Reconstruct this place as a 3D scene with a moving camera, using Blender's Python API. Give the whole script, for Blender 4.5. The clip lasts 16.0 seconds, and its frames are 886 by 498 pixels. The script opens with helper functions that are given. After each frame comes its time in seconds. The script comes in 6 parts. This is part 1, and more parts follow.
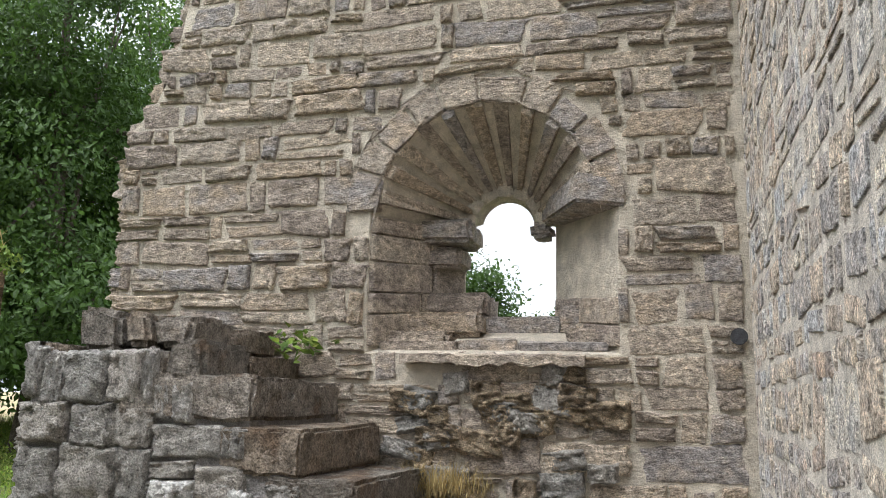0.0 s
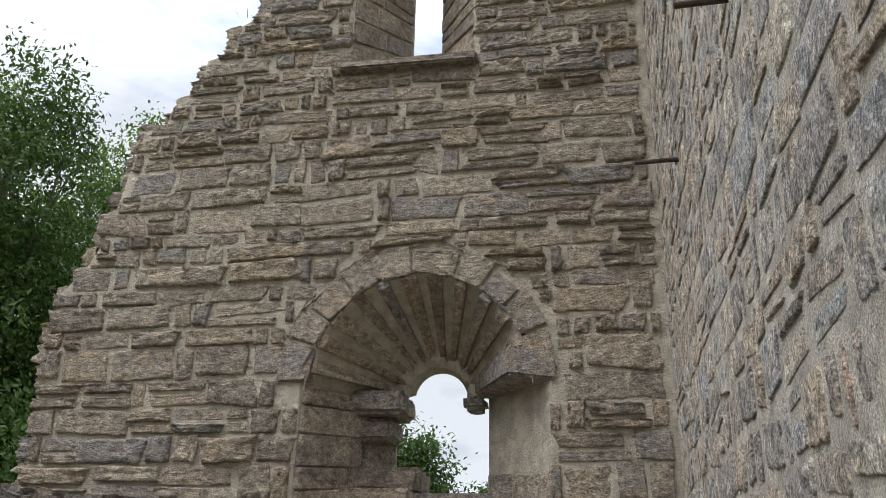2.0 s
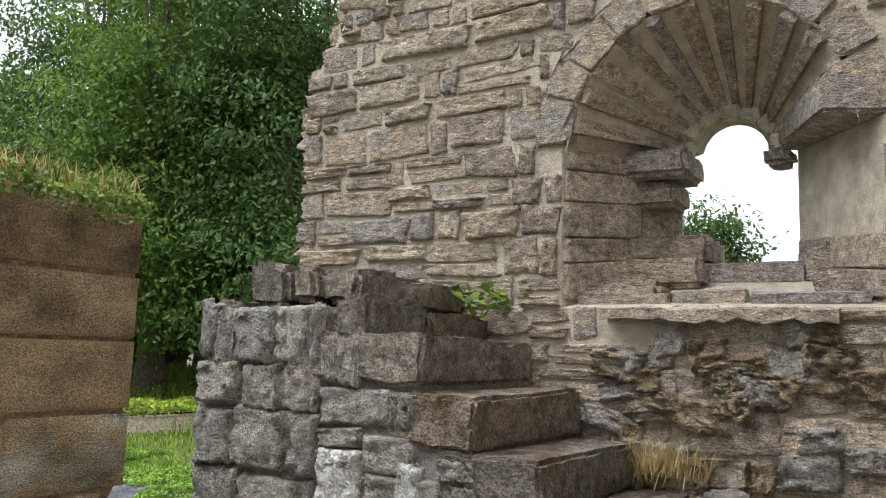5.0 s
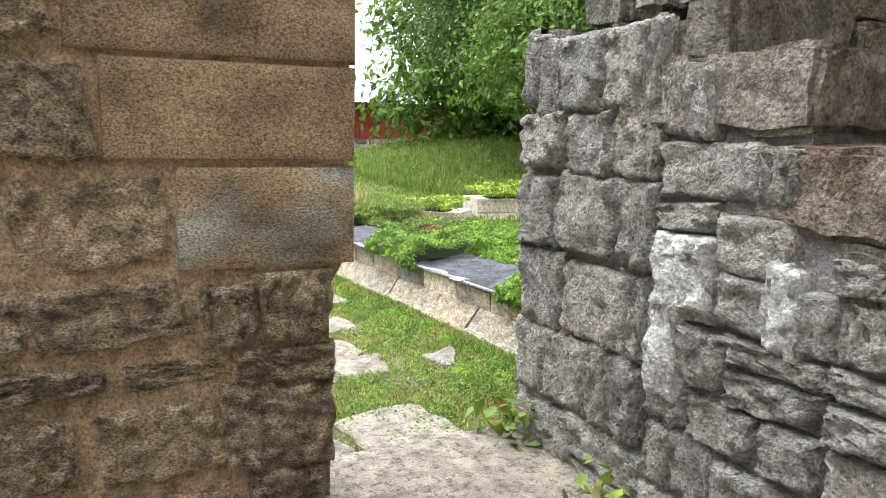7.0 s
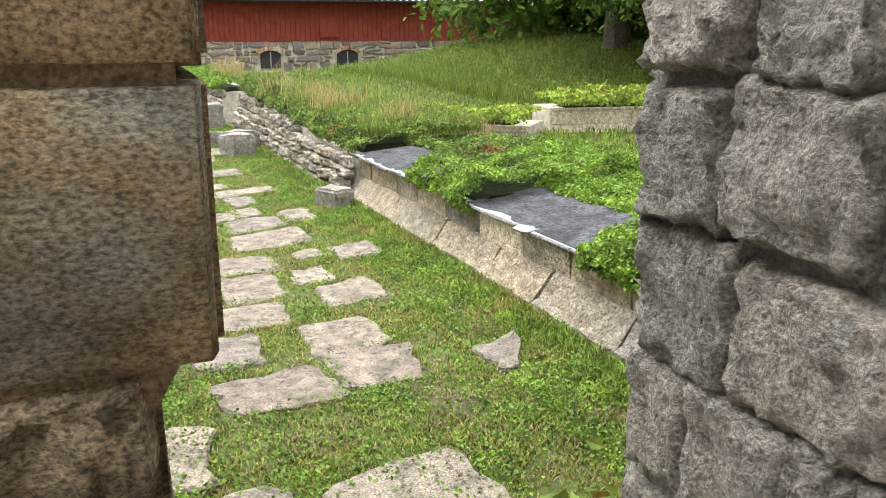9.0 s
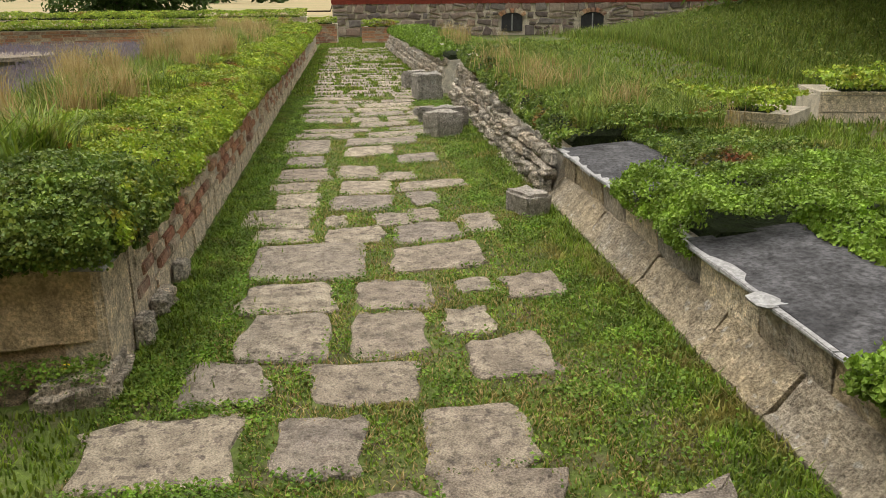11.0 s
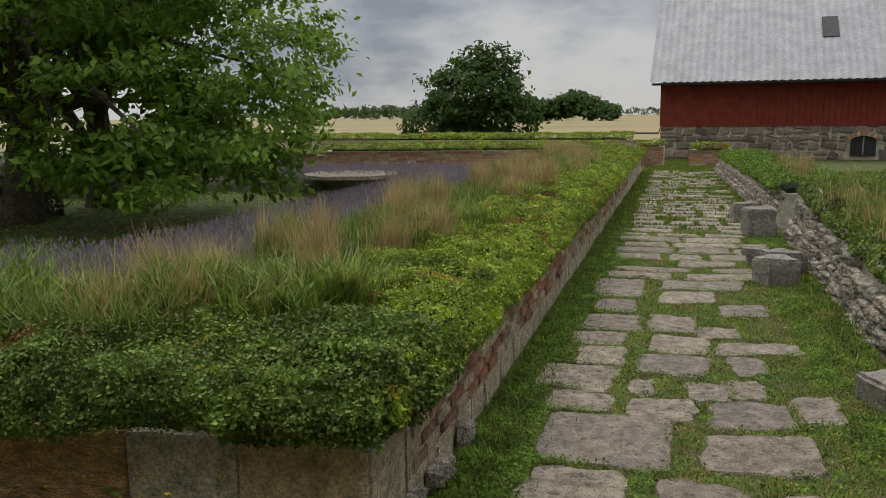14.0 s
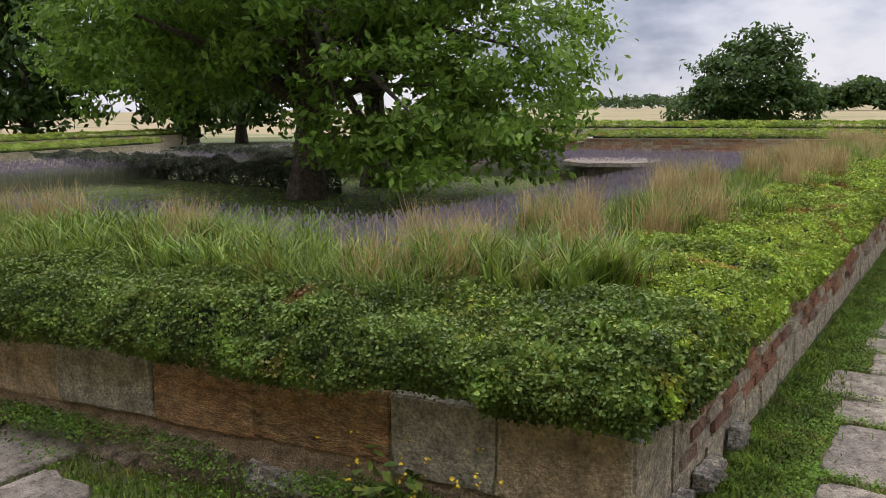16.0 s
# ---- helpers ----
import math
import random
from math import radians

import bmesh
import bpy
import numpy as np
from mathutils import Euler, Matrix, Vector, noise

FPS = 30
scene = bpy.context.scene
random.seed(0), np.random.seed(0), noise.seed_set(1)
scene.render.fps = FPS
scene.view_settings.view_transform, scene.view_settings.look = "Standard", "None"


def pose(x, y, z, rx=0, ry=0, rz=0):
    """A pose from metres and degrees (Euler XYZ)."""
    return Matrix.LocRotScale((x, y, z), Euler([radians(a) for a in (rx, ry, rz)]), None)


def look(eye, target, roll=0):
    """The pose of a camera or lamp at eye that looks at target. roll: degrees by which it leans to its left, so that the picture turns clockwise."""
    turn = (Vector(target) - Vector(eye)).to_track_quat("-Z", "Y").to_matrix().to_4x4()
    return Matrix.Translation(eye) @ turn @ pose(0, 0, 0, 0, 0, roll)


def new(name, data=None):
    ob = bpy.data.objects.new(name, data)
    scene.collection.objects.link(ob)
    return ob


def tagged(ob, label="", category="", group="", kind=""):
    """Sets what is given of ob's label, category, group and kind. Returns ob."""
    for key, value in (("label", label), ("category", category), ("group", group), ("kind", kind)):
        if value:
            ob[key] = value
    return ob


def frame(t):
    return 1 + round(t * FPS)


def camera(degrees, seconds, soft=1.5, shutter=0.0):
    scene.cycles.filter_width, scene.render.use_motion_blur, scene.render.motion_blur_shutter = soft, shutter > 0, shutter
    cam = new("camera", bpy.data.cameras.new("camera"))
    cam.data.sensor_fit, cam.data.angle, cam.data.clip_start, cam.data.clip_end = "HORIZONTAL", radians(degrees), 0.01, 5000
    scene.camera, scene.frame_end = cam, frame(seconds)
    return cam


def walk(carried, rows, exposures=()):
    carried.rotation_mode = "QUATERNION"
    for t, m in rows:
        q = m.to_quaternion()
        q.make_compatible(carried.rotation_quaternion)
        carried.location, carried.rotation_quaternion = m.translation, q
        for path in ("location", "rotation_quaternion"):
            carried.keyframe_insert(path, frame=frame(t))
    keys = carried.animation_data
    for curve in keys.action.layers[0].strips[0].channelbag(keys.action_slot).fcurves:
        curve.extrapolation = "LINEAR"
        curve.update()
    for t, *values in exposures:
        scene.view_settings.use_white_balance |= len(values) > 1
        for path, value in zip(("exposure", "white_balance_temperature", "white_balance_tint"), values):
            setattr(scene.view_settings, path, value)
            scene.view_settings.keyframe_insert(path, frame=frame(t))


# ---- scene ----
cam = camera(57.1, 16.0, soft=0.75)
EXPOSURES = [(0.0, 0.62, 6000, 10), (1.5, 0.25, 6000, 10), (2.5, -0.4, 6300, 10), (3.0, -0.52, 6500, 10), (3.5, -0.66, 6400, 10), (4.0, -0.42, 6300, 10), (5.2, 0.7, 6100, 10), (7.5, 1.2, 6000, 10), (8.2, 1.2, 6000, 10),
             (10.3, 0.05, 7300, 10), (11.5, -0.1, 7100, 10), (12.5, -0.45, 6900, 10), (13.2, -0.85, 6700, 10), (14.5, -0.72, 6500, 11), (16.0, -0.25, 6200, 18)]
ROWS = [
    (0, 0.000, 0.000, 1.550, 15.44, 10.60, 1.32),
    (0.5, -0.011, -0.004, 1.555, 14.09, 12.86, 1.22),
    (1, -0.008, -0.007, 1.567, 12.79, 15.38, 1.17),
    (1.5, 0.016, -0.004, 1.591, 11.67, 18.49, 1.12),
    (2, 0.041, -0.019, 1.615, 11.23, 21.97, 1.21),
    (2.5, 0.061, -0.027, 1.633, 11.38, 24.65, 1.28),
    (3, 0.065, -0.024, 1.636, 12.50, 24.88, 1.40),
    (3.5, 0.073, 0.056, 1.614, 15.17, 22.40, 1.74),
    (4, 0.114, 0.187, 1.604, 19.41, 17.90, 1.92),
    (4.5, 0.061, 0.441, 1.562, 25.02, 12.61, 1.93),
    (5, -0.045, 0.795, 1.581, 31.92, 7.24, 1.78),
    (5.2, -0.089, 0.944, 1.589, 34.81, 4.98, 1.72),
    (7.3, -0.754, 2.268, 1.389, 66.24, -9.36, 0.97),
    (7.5, -0.893, 2.327, 1.385, 66.54, -10.14, 0.77),
    (8, -1.242, 2.474, 1.375, 66.45, -12.11, 0.29),
    (8.2, -1.381, 2.533, 1.371, 66.42, -12.90, 0.10),
    (10.3, -2.848, 3.388, 1.326, 79.79, -17.25, -0.46),
    (10.5, -2.910, 3.409, 1.366, 81.91, -17.44, -0.58),
    (11, -3.097, 3.433, 1.405, 86.45, -17.32, -0.46),
    (11.5, -3.297, 3.437, 1.494, 90.94, -16.85, -0.62),
    (12, -3.423, 3.435, 1.522, 95.48, -15.46, -0.52),
    (12.5, -3.536, 3.473, 1.541, 98.76, -12.97, -0.51),
    (13, -3.571, 3.472, 1.563, 101.01, -10.84, -0.87),
    (13.5, -3.591, 3.449, 1.574, 104.27, -9.71, -0.61),
    (14, -3.607, 3.427, 1.562, 108.70, -9.28, -0.59),
    (14.5, -3.619, 3.395, 1.554, 113.64, -9.36, -0.44),
    (15, -3.640, 3.377, 1.546, 118.58, -9.47, -0.41),
    (15.5, -3.688, 3.330, 1.506, 122.71, -9.30, -0.42),
    (16, -3.706, 3.304, 1.481, 126.58, -9.81, -0.64),
]
walk(cam, [(t, pose(x, y, z, 90 + pitch, 0, yaw) @ pose(0, 0, 0, 0, 0, roll)) for t, x, y, z, yaw, pitch, roll in ROWS],
     EXPOSURES)

# ---------------------------------------------------------------- world and light
world = bpy.data.worlds.new("world")
scene.world = world
world.use_nodes = True
wn, wl = world.node_tree.nodes, world.node_tree.links
wn.clear()
w_out, w_bg = wn.new("ShaderNodeOutputWorld"), wn.new("ShaderNodeBackground")
w_sky = wn.new("ShaderNodeTexSky")
w_sky.sky_type, w_sky.sun_disc = "NISHITA", False
w_sky.sun_elevation, w_sky.sun_rotation = radians(56), radians(233)
w_co, w_map = wn.new("ShaderNodeTexCoord"), wn.new("ShaderNodeMapping")
w_map.inputs["Scale"].default_value = (1.0, 1.0, 2.4)
w_n1, w_r1 = wn.new("ShaderNodeTexNoise"), wn.new("ShaderNodeValToRGB")
w_n1.inputs["Scale"].default_value, w_n1.inputs["Detail"].default_value, w_n1.inputs["Roughness"].default_value = 3.6, 8, 0.55
r = w_r1.color_ramp
r.elements[0].position, r.elements[0].color = 0.33, (0.42, 0.47, 0.56, 1)
r.elements[1].position, r.elements[1].color = 0.525, (1.0, 1.0, 1.0, 1)
e = r.elements.new(0.44)
e.color = (0.78, 0.81, 0.86, 1)
w_dim = wn.new("ShaderNodeVectorMath")
w_dim.operation = "SCALE"
w_dim.inputs["Scale"].default_value = 0.1
w_mix = wn.new("ShaderNodeMix")
w_mix.data_type = "RGBA"
w_mix.inputs["Factor"].default_value = 0.88
wl.new(w_co.outputs["Generated"], w_map.inputs["Vector"])
wl.new(w_map.outputs["Vector"], w_n1.inputs["Vector"])
wl.new(w_n1.outputs["Fac"], w_r1.inputs["Fac"])
wl.new(w_sky.outputs["Color"], w_dim.inputs[0])
wl.new(w_dim.outputs["Vector"], w_mix.inputs["A"])
wl.new(w_r1.outputs["Color"], w_mix.inputs["B"])
wl.new(w_mix.outputs["Result"], w_bg.inputs["Color"])
w_sep, w_up = wn.new("ShaderNodeSeparateXYZ"), wn.new("ShaderNodeMapRange")
wl.new(w_co.outputs["Generated"], w_sep.inputs[0])
wl.new(w_sep.outputs["Z"], w_up.inputs["Value"])
w_up.interpolation_type = "SMOOTHSTEP"
w_up.inputs["From Min"].default_value, w_up.inputs["From Max"].default_value = 0.42, 1.0
w_up.inputs["To Min"].default_value, w_up.inputs["To Max"].default_value = 1.0, 4.2
wl.new(w_up.outputs["Result"], w_bg.inputs["Strength"])
wl.new(w_bg.outputs["Background"], w_out.inputs["Surface"])

sun_data = bpy.data.lights.new("sun", "SUN")
sun_data.energy, sun_data.angle, sun_data.color = 2.0, radians(40), (1.0, 0.95, 0.86)
sun = new("sun", sun_data)
sun.matrix_world = look((0, 0, 30), (16, 12, 0))

# ---------------------------------------------------------------- materials


def material(name, colours, rough=0.85, grain=40.0, stain=3.0, bump=0.4, bump_scale=30.0, stain_amount=0.35, vary=1.0, metal=0.0, pits=0.0,
             patch=None, bed=1.0, leafy=0.0):
    """A mottled surface: colours picked per piece, stains at a large scale, grain and relief at a fine one."""
    mat = bpy.data.materials.new(name)
    mat.use_nodes = True
    n, l = mat.node_tree.nodes, mat.node_tree.links
    bsdf = n["Principled BSDF"]
    co, info, geo = n.new("ShaderNodeTexCoord"), n.new("ShaderNodeObjectInfo"), n.new("ShaderNodeNewGeometry")
    flat = n.new("ShaderNodeMapping")
    flat.inputs["Scale"].default_value = (1, 1, bed)
    l.new(geo.outputs["Position"], flat.inputs["Vector"])
    pos = flat.outputs["Vector"]
    add, fr = n.new("ShaderNodeMath"), n.new("ShaderNodeMath")
    add.operation, fr.operation = "ADD", "FRACT"
    l.new(info.outputs["Random"], add.inputs[0])
    l.new(geo.outputs["Random Per Island"], add.inputs[1])
    l.new(add.outputs[0], fr.inputs[0])
    ramp = n.new("ShaderNodeValToRGB")
    els = ramp.color_ramp.elements
    while len(els) < len(colours):
        els.new(0.5)
    for i, c in enumerate(colours):
        els[i].position = i / max(1, len(colours) - 1)
        els[i].color = (*c, 1)
    big = n.new("ShaderNodeTexNoise")
    big.inputs["Scale"].default_value, big.inputs["Detail"].default_value = stain, 6
    l.new(pos, big.inputs["Vector"])
    blend = n.new("ShaderNodeMath")
    blend.operation = "MULTIPLY_ADD"
    l.new(fr.outputs[0], blend.inputs[0])
    blend.inputs[1].default_value = vary
    half = n.new("ShaderNodeMath")
    half.operation = "MULTIPLY_ADD"
    l.new(big.outputs["Fac"], half.inputs[0])
    half.inputs[1].default_value, half.inputs[2].default_value = 1.0 - 0.6 * vary, -0.2 * (1 - vary)
    l.new(half.outputs[0], blend.inputs[2])
    wrap = n.new("ShaderNodeMath")
    wrap.operation = "PINGPONG"
    wrap.inputs[1].default_value = 1.0
    l.new(blend.outputs[0], wrap.inputs[0])
    l.new(wrap.outputs[0], ramp.inputs["Fac"])
    fine = n.new("ShaderNodeTexNoise")
    fine.inputs["Scale"].default_value, fine.inputs["Detail"].default_value, fine.inputs["Roughness"].default_value = grain, 6, 0.62
    l.new(pos, fine.inputs["Vector"])
    mid = n.new("ShaderNodeTexNoise")
    mid.inputs["Scale"].default_value, mid.inputs["Detail"].default_value = stain * 2.7, 7
    l.new(pos, mid.inputs["Vector"])
    m1 = n.new("ShaderNodeMapRange")
    l.new(fine.outputs["Fac"], m1.inputs["Value"])
    m1.inputs["From Min"].default_value, m1.inputs["From Max"].default_value = 0.36, 0.64
    m1.inputs["To Min"].default_value, m1.inputs["To Max"].default_value = 1 - stain_amount * 0.85, 1 + stain_amount * 0.95
    m2 = n.new("ShaderNodeMapRange")
    l.new(mid.outputs["Fac"], m2.inputs["Value"])
    m2.inputs["From Min"].default_value, m2.inputs["From Max"].default_value = 0.3, 0.7
    m2.inputs["To Min"].default_value, m2.inputs["To Max"].default_value = 1 - stain_amount, 1 + stain_amount * 0.5
    mul = n.new("ShaderNodeMath")
    mul.operation = "MULTIPLY"
    l.new(m1.outputs["Result"], mul.inputs[0])
    l.new(m2.outputs["Result"], mul.inputs[1])
    colour = ramp.outputs["Color"]
    if patch:
        pcol, pscale, plow, phigh = patch
        pn, pr, pm = n.new("ShaderNodeTexNoise"), n.new("ShaderNodeMapRange"), n.new("ShaderNodeMix")
        pn.inputs["Scale"].default_value, pn.inputs["Detail"].default_value = pscale, 6
        l.new(pos, pn.inputs["Vector"])
        l.new(pn.outputs["Fac"], pr.inputs["Value"])
        pr.inputs["From Min"].default_value, pr.inputs["From Max"].default_value = plow, phigh
        pm.data_type = "RGBA"
        l.new(pr.outputs["Result"], pm.inputs["Factor"])
        l.new(colour, pm.inputs["A"])
        pm.inputs["B"].default_value = (*pcol, 1)
        colour = pm.outputs["Result"]
    scale = n.new("ShaderNodeVectorMath")
    scale.operation = "SCALE"
    l.new(colour, scale.inputs[0])
    l.new(mul.outputs[0], scale.inputs["Scale"])
    colour = scale.outputs["Vector"]
    height = fine.outputs["Fac"]
    if pits:
        vo, vr = n.new("ShaderNodeTexVoronoi"), n.new("ShaderNodeMapRange")
        vo.inputs["Scale"].default_value = pits
        wob = n.new("ShaderNodeTexNoise")
        wob.inputs["Scale"].default_value = pits * 0.7
        l.new(pos, wob.inputs["Vector"])
        va = n.new("ShaderNodeVectorMath")
        va.operation = "MULTIPLY_ADD"
        l.new(wob.outputs["Color"], va.inputs[0])
        va.inputs[1].default_value = (0.9 / pits, 0.9 / pits, 0.9 / pits)
        l.new(pos, va.inputs[2])
        l.new(va.outputs["Vector"], vo.inputs["Vector"])
        l.new(vo.outputs["Distance"], vr.inputs["Value"])
        vr.inputs["From Min"].default_value, vr.inputs["From Max"].default_value = 0.08, 0.3
        vr.inputs["To Min"].default_value, vr.inputs["To Max"].default_value = 0.56, 1.05
        s2 = n.new("ShaderNodeVectorMath")
        s2.operation = "SCALE"
        l.new(colour, s2.inputs[0])
        l.new(vr.outputs["Result"], s2.inputs["Scale"])
        colour = s2.outputs["Vector"]
        hm = n.new("ShaderNodeMath")
        hm.operation = "MULTIPLY"
        l.new(height, hm.inputs[0])
        l.new(vr.outputs["Result"], hm.inputs[1])
        height = hm.outputs[0]
    l.new(colour, bsdf.inputs["Base Color"])
    bsdf.inputs["Roughness"].default_value, bsdf.inputs["Metallic"].default_value = rough, metal
    bsdf.inputs["Specular IOR Level"].default_value = 0.25
    rel = n.new("ShaderNodeTexNoise")
    rel.inputs["Scale"].default_value, rel.inputs["Detail"].default_value, rel.inputs["Roughness"].default_value = bump_scale, 8, 0.65
    l.new(pos, rel.inputs["Vector"])
    hs = n.new("ShaderNodeMath")
    hs.operation = "MULTIPLY_ADD"
    l.new(height, hs.inputs[0])
    hs.inputs[1].default_value = 0.35
    l.new(rel.outputs["Fac"], hs.inputs[2])
    bp = n.new("ShaderNodeBump")
    bp.inputs["Strength"].default_value, bp.inputs["Distance"].default_value = min(1.0, bump), 0.04 * max(1.0, bump)
    l.new(hs.outputs[0], bp.inputs["Height"])
    l.new(bp.outputs["Normal"], bsdf.inputs["Normal"])
    if leafy:
        thin, both = n.new("ShaderNodeBsdfTranslucent"), n.new("ShaderNodeMixShader")
        l.new(colour, thin.inputs["Color"])
        both.inputs["Fac"].default_value = leafy
        l.new(bsdf.outputs[0], both.inputs[1])
        l.new(thin.outputs[0], both.inputs[2])
        l.new(both.outputs[0], n["Material Output"].inputs["Surface"])
    return mat


STONE = material("brown_stone", [(0.40, 0.318, 0.238), (0.49, 0.405, 0.315), (0.30, 0.248, 0.206), (0.56, 0.465, 0.355), (0.41, 0.35, 0.285), (0.475, 0.375, 0.27), (0.35, 0.318, 0.296)],
                 grain=85, stain=7, bump=1.2, bump_scale=30, stain_amount=0.52, bed=1.5, pits=42)
STONE_R = material("mixed_stone", [(0.62, 0.55, 0.455), (0.54, 0.405, 0.295), (0.52, 0.515, 0.505), (0.70, 0.625, 0.51), (0.58, 0.475, 0.365), (0.44, 0.41, 0.385), (0.66, 0.545, 0.41)],
                   grain=95, stain=8, bump=1.4, bump_scale=30, stain_amount=0.6, pits=40)
GREY = material("grey_weathered_stone", [(0.345, 0.32, 0.285), (0.40, 0.37, 0.33), (0.295, 0.278, 0.25), (0.42, 0.38, 0.33)],
                grain=90, stain=8, bump=1.6, bump_scale=24, stain_amount=0.42, patch=((0.46, 0.475, 0.44), 16, 0.64, 0.76), pits=30)
STEP = material("dark_weathered_step_stone", [(0.25, 0.215, 0.175), (0.30, 0.26, 0.215), (0.21, 0.185, 0.155), (0.28, 0.22, 0.16)], grain=80, stain=6, bump=1.6, bump_scale=26, stain_amount=0.5,
                patch=((0.17, 0.12, 0.08), 4, 0.52, 0.66), pits=34)
ASHLAR = material("brown_ashlar", [(0.30, 0.215, 0.122), (0.335, 0.24, 0.138), (0.27, 0.20, 0.122), (0.315, 0.224, 0.126)], grain=140, stain=1.3, bump=0.55, bump_scale=60,
                  stain_amount=0.7, bed=1.4)
BLUESTONE = material("blue_grey_ashlar", [(0.34, 0.26, 0.155), (0.36, 0.255, 0.14), (0.32, 0.245, 0.15)], grain=120, stain=1.5, bump=0.8, bump_scale=45, stain_amount=0.65, vary=0.0, bed=1.8,
                     patch=((0.42, 0.41, 0.34), 3.2, 0.44, 0.66))
MORTAR = material("lime_mortar", [(0.56, 0.49, 0.385), (0.63, 0.56, 0.455), (0.49, 0.425, 0.33)], grain=140, stain=4, bump=1.0, bump_scale=28, stain_amount=0.3, vary=0.0)
MORTAR_J = material("brown_mortar", [(0.46, 0.335, 0.205), (0.51, 0.38, 0.24), (0.40, 0.29, 0.18)], grain=120, stain=6, bump=1.2, bump_scale=40, stain_amount=0.45, vary=0.0, pits=70)
MORTAR_G = material("grey_mortar", [(0.349, 0.325, 0.308), (0.427, 0.400, 0.380)], grain=110, stain=5, bump=1.1, bump_scale=28, stain_amount=0.35, vary=0.0)
MORTAR_P = material("pale_lime_mortar", [(0.60, 0.54, 0.455), (0.68, 0.62, 0.53), (0.52, 0.46, 0.38)], grain=140, stain=4, bump=1.0, bump_scale=30, stain_amount=0.35, vary=0.0)
WHITE_LIME = material("white_limewash", [(0.60, 0.58, 0.54), (0.76, 0.74, 0.70)], grain=80, stain=12, bump=1.0, bump_scale=30, stain_amount=0.35, vary=0.0,
                      patch=((0.28, 0.25, 0.22), 13, 0.58, 0.66))
SLAB = material("pale_paving_stone", [(0.365, 0.308, 0.23), (0.40, 0.34, 0.258), (0.28, 0.232, 0.185), (0.375, 0.32, 0.245), (0.26, 0.222, 0.188)], grain=150, stain=5, bump=0.9, bump_scale=40,
                stain_amount=0.45, pits=26.0, patch=((0.20, 0.165, 0.135), 30, 0.56, 0.62))
RENDER_W = material("pale_wall_render", [(0.77, 0.655, 0.49), (0.69, 0.575, 0.42), (0.60, 0.52, 0.41)], grain=90, stain=8, bump=1.0, bump_scale=30, stain_amount=0.45, vary=0.3)
BRICK = material("red_brick", [(0.55, 0.245, 0.135), (0.62, 0.32, 0.19), (0.44, 0.205, 0.135), (0.66, 0.42, 0.26), (0.36, 0.19, 0.135), (0.66, 0.56, 0.42)], grain=110, stain=9, bump=0.9,
                 bump_scale=45, stain_amount=0.4)
LEAD = material("dark_lead_sheet", [(0.035, 0.035, 0.038), (0.075, 0.075, 0.08), (0.12, 0.118, 0.12)], rough=0.85, grain=45, stain=3.5, bump=0.5, bump_scale=7, stain_amount=0.6, vary=0.0)
ZINC = material("folded_zinc_edge", [(0.350, 0.350, 0.350), (0.252, 0.252, 0.252)], rough=0.6, grain=60, stain=12, bump=0.4, bump_scale=20, stain_amount=0.3, vary=0.0, metal=0.3)
IRON = material("rusty_iron", [(0.07, 0.045, 0.035), (0.05, 0.04, 0.035)], rough=0.7, stain=10, vary=0.0)
RED_WALL = material("falu_red_boards", [(0.24, 0.045, 0.028), (0.20, 0.036, 0.024)], grain=30, stain=2, bump=0.2, stain_amount=0.25, vary=0.0)
ROOF = material("grey_corrugated_roof", [(0.33, 0.33, 0.34), (0.40, 0.40, 0.41)], rough=0.6, grain=20, stain=0.8, bump=0.15, stain_amount=0.2, vary=0.0)
DARK = material("dark_opening", [(0.03, 0.03, 0.032), (0.045, 0.045, 0.05)], rough=0.5, vary=0.0)
BARK = material("grey_brown_bark", [(0.10, 0.08, 0.06), (0.15, 0.12, 0.09)], grain=40, stain=5, bump=1.0, bump_scale=14, stain_amount=0.5, vary=0.0)
EARTH = material("dark_earth", [(0.075, 0.06, 0.042), (0.11, 0.088, 0.06)], grain=60, stain=4, bump=1.0, bump_scale=30, stain_amount=0.4, vary=0.0)
GRASS = material("short_grass", [(0.09, 0.175, 0.016), (0.15, 0.255, 0.024), (0.23, 0.30, 0.042), (0.055, 0.105, 0.011)], rough=0.6, grain=9, stain=3, bump=0.1, stain_amount=0.4, patch=((0.24, 0.21, 0.06), 3.4, 0.55, 0.68), leafy=0.3)
LAWN = material("mown_grass", [(0.14, 0.26, 0.022), (0.20, 0.33, 0.03), (0.25, 0.36, 0.045)], rough=0.6, grain=6, stain=2, bump=0.1, stain_amount=0.25, leafy=0.3)
TALLGRASS = material("tall_grass", [(0.105, 0.20, 0.022), (0.165, 0.255, 0.035), (0.25, 0.28, 0.06), (0.075, 0.14, 0.018)], rough=0.6, grain=6, stain=2.5, bump=0.1, stain_amount=0.4, leafy=0.3)
STRAW = material("straw_grass", [(0.38, 0.29, 0.12), (0.48, 0.38, 0.18), (0.30, 0.21, 0.08)], rough=0.7, grain=6, stain=2, bump=0.1, stain_amount=0.2, leafy=0.4)
SEDUM = material("sedum_leaves", [(0.06, 0.115, 0.02), (0.10, 0.17, 0.028), (0.165, 0.235, 0.037), (0.24, 0.26, 0.045)], rough=0.5, grain=9, stain=1.6, bump=0.1,
                 stain_amount=0.5, vary=0.6, patch=((0.22, 0.075, 0.03), 2.3, 0.62, 0.72), leafy=0.25)
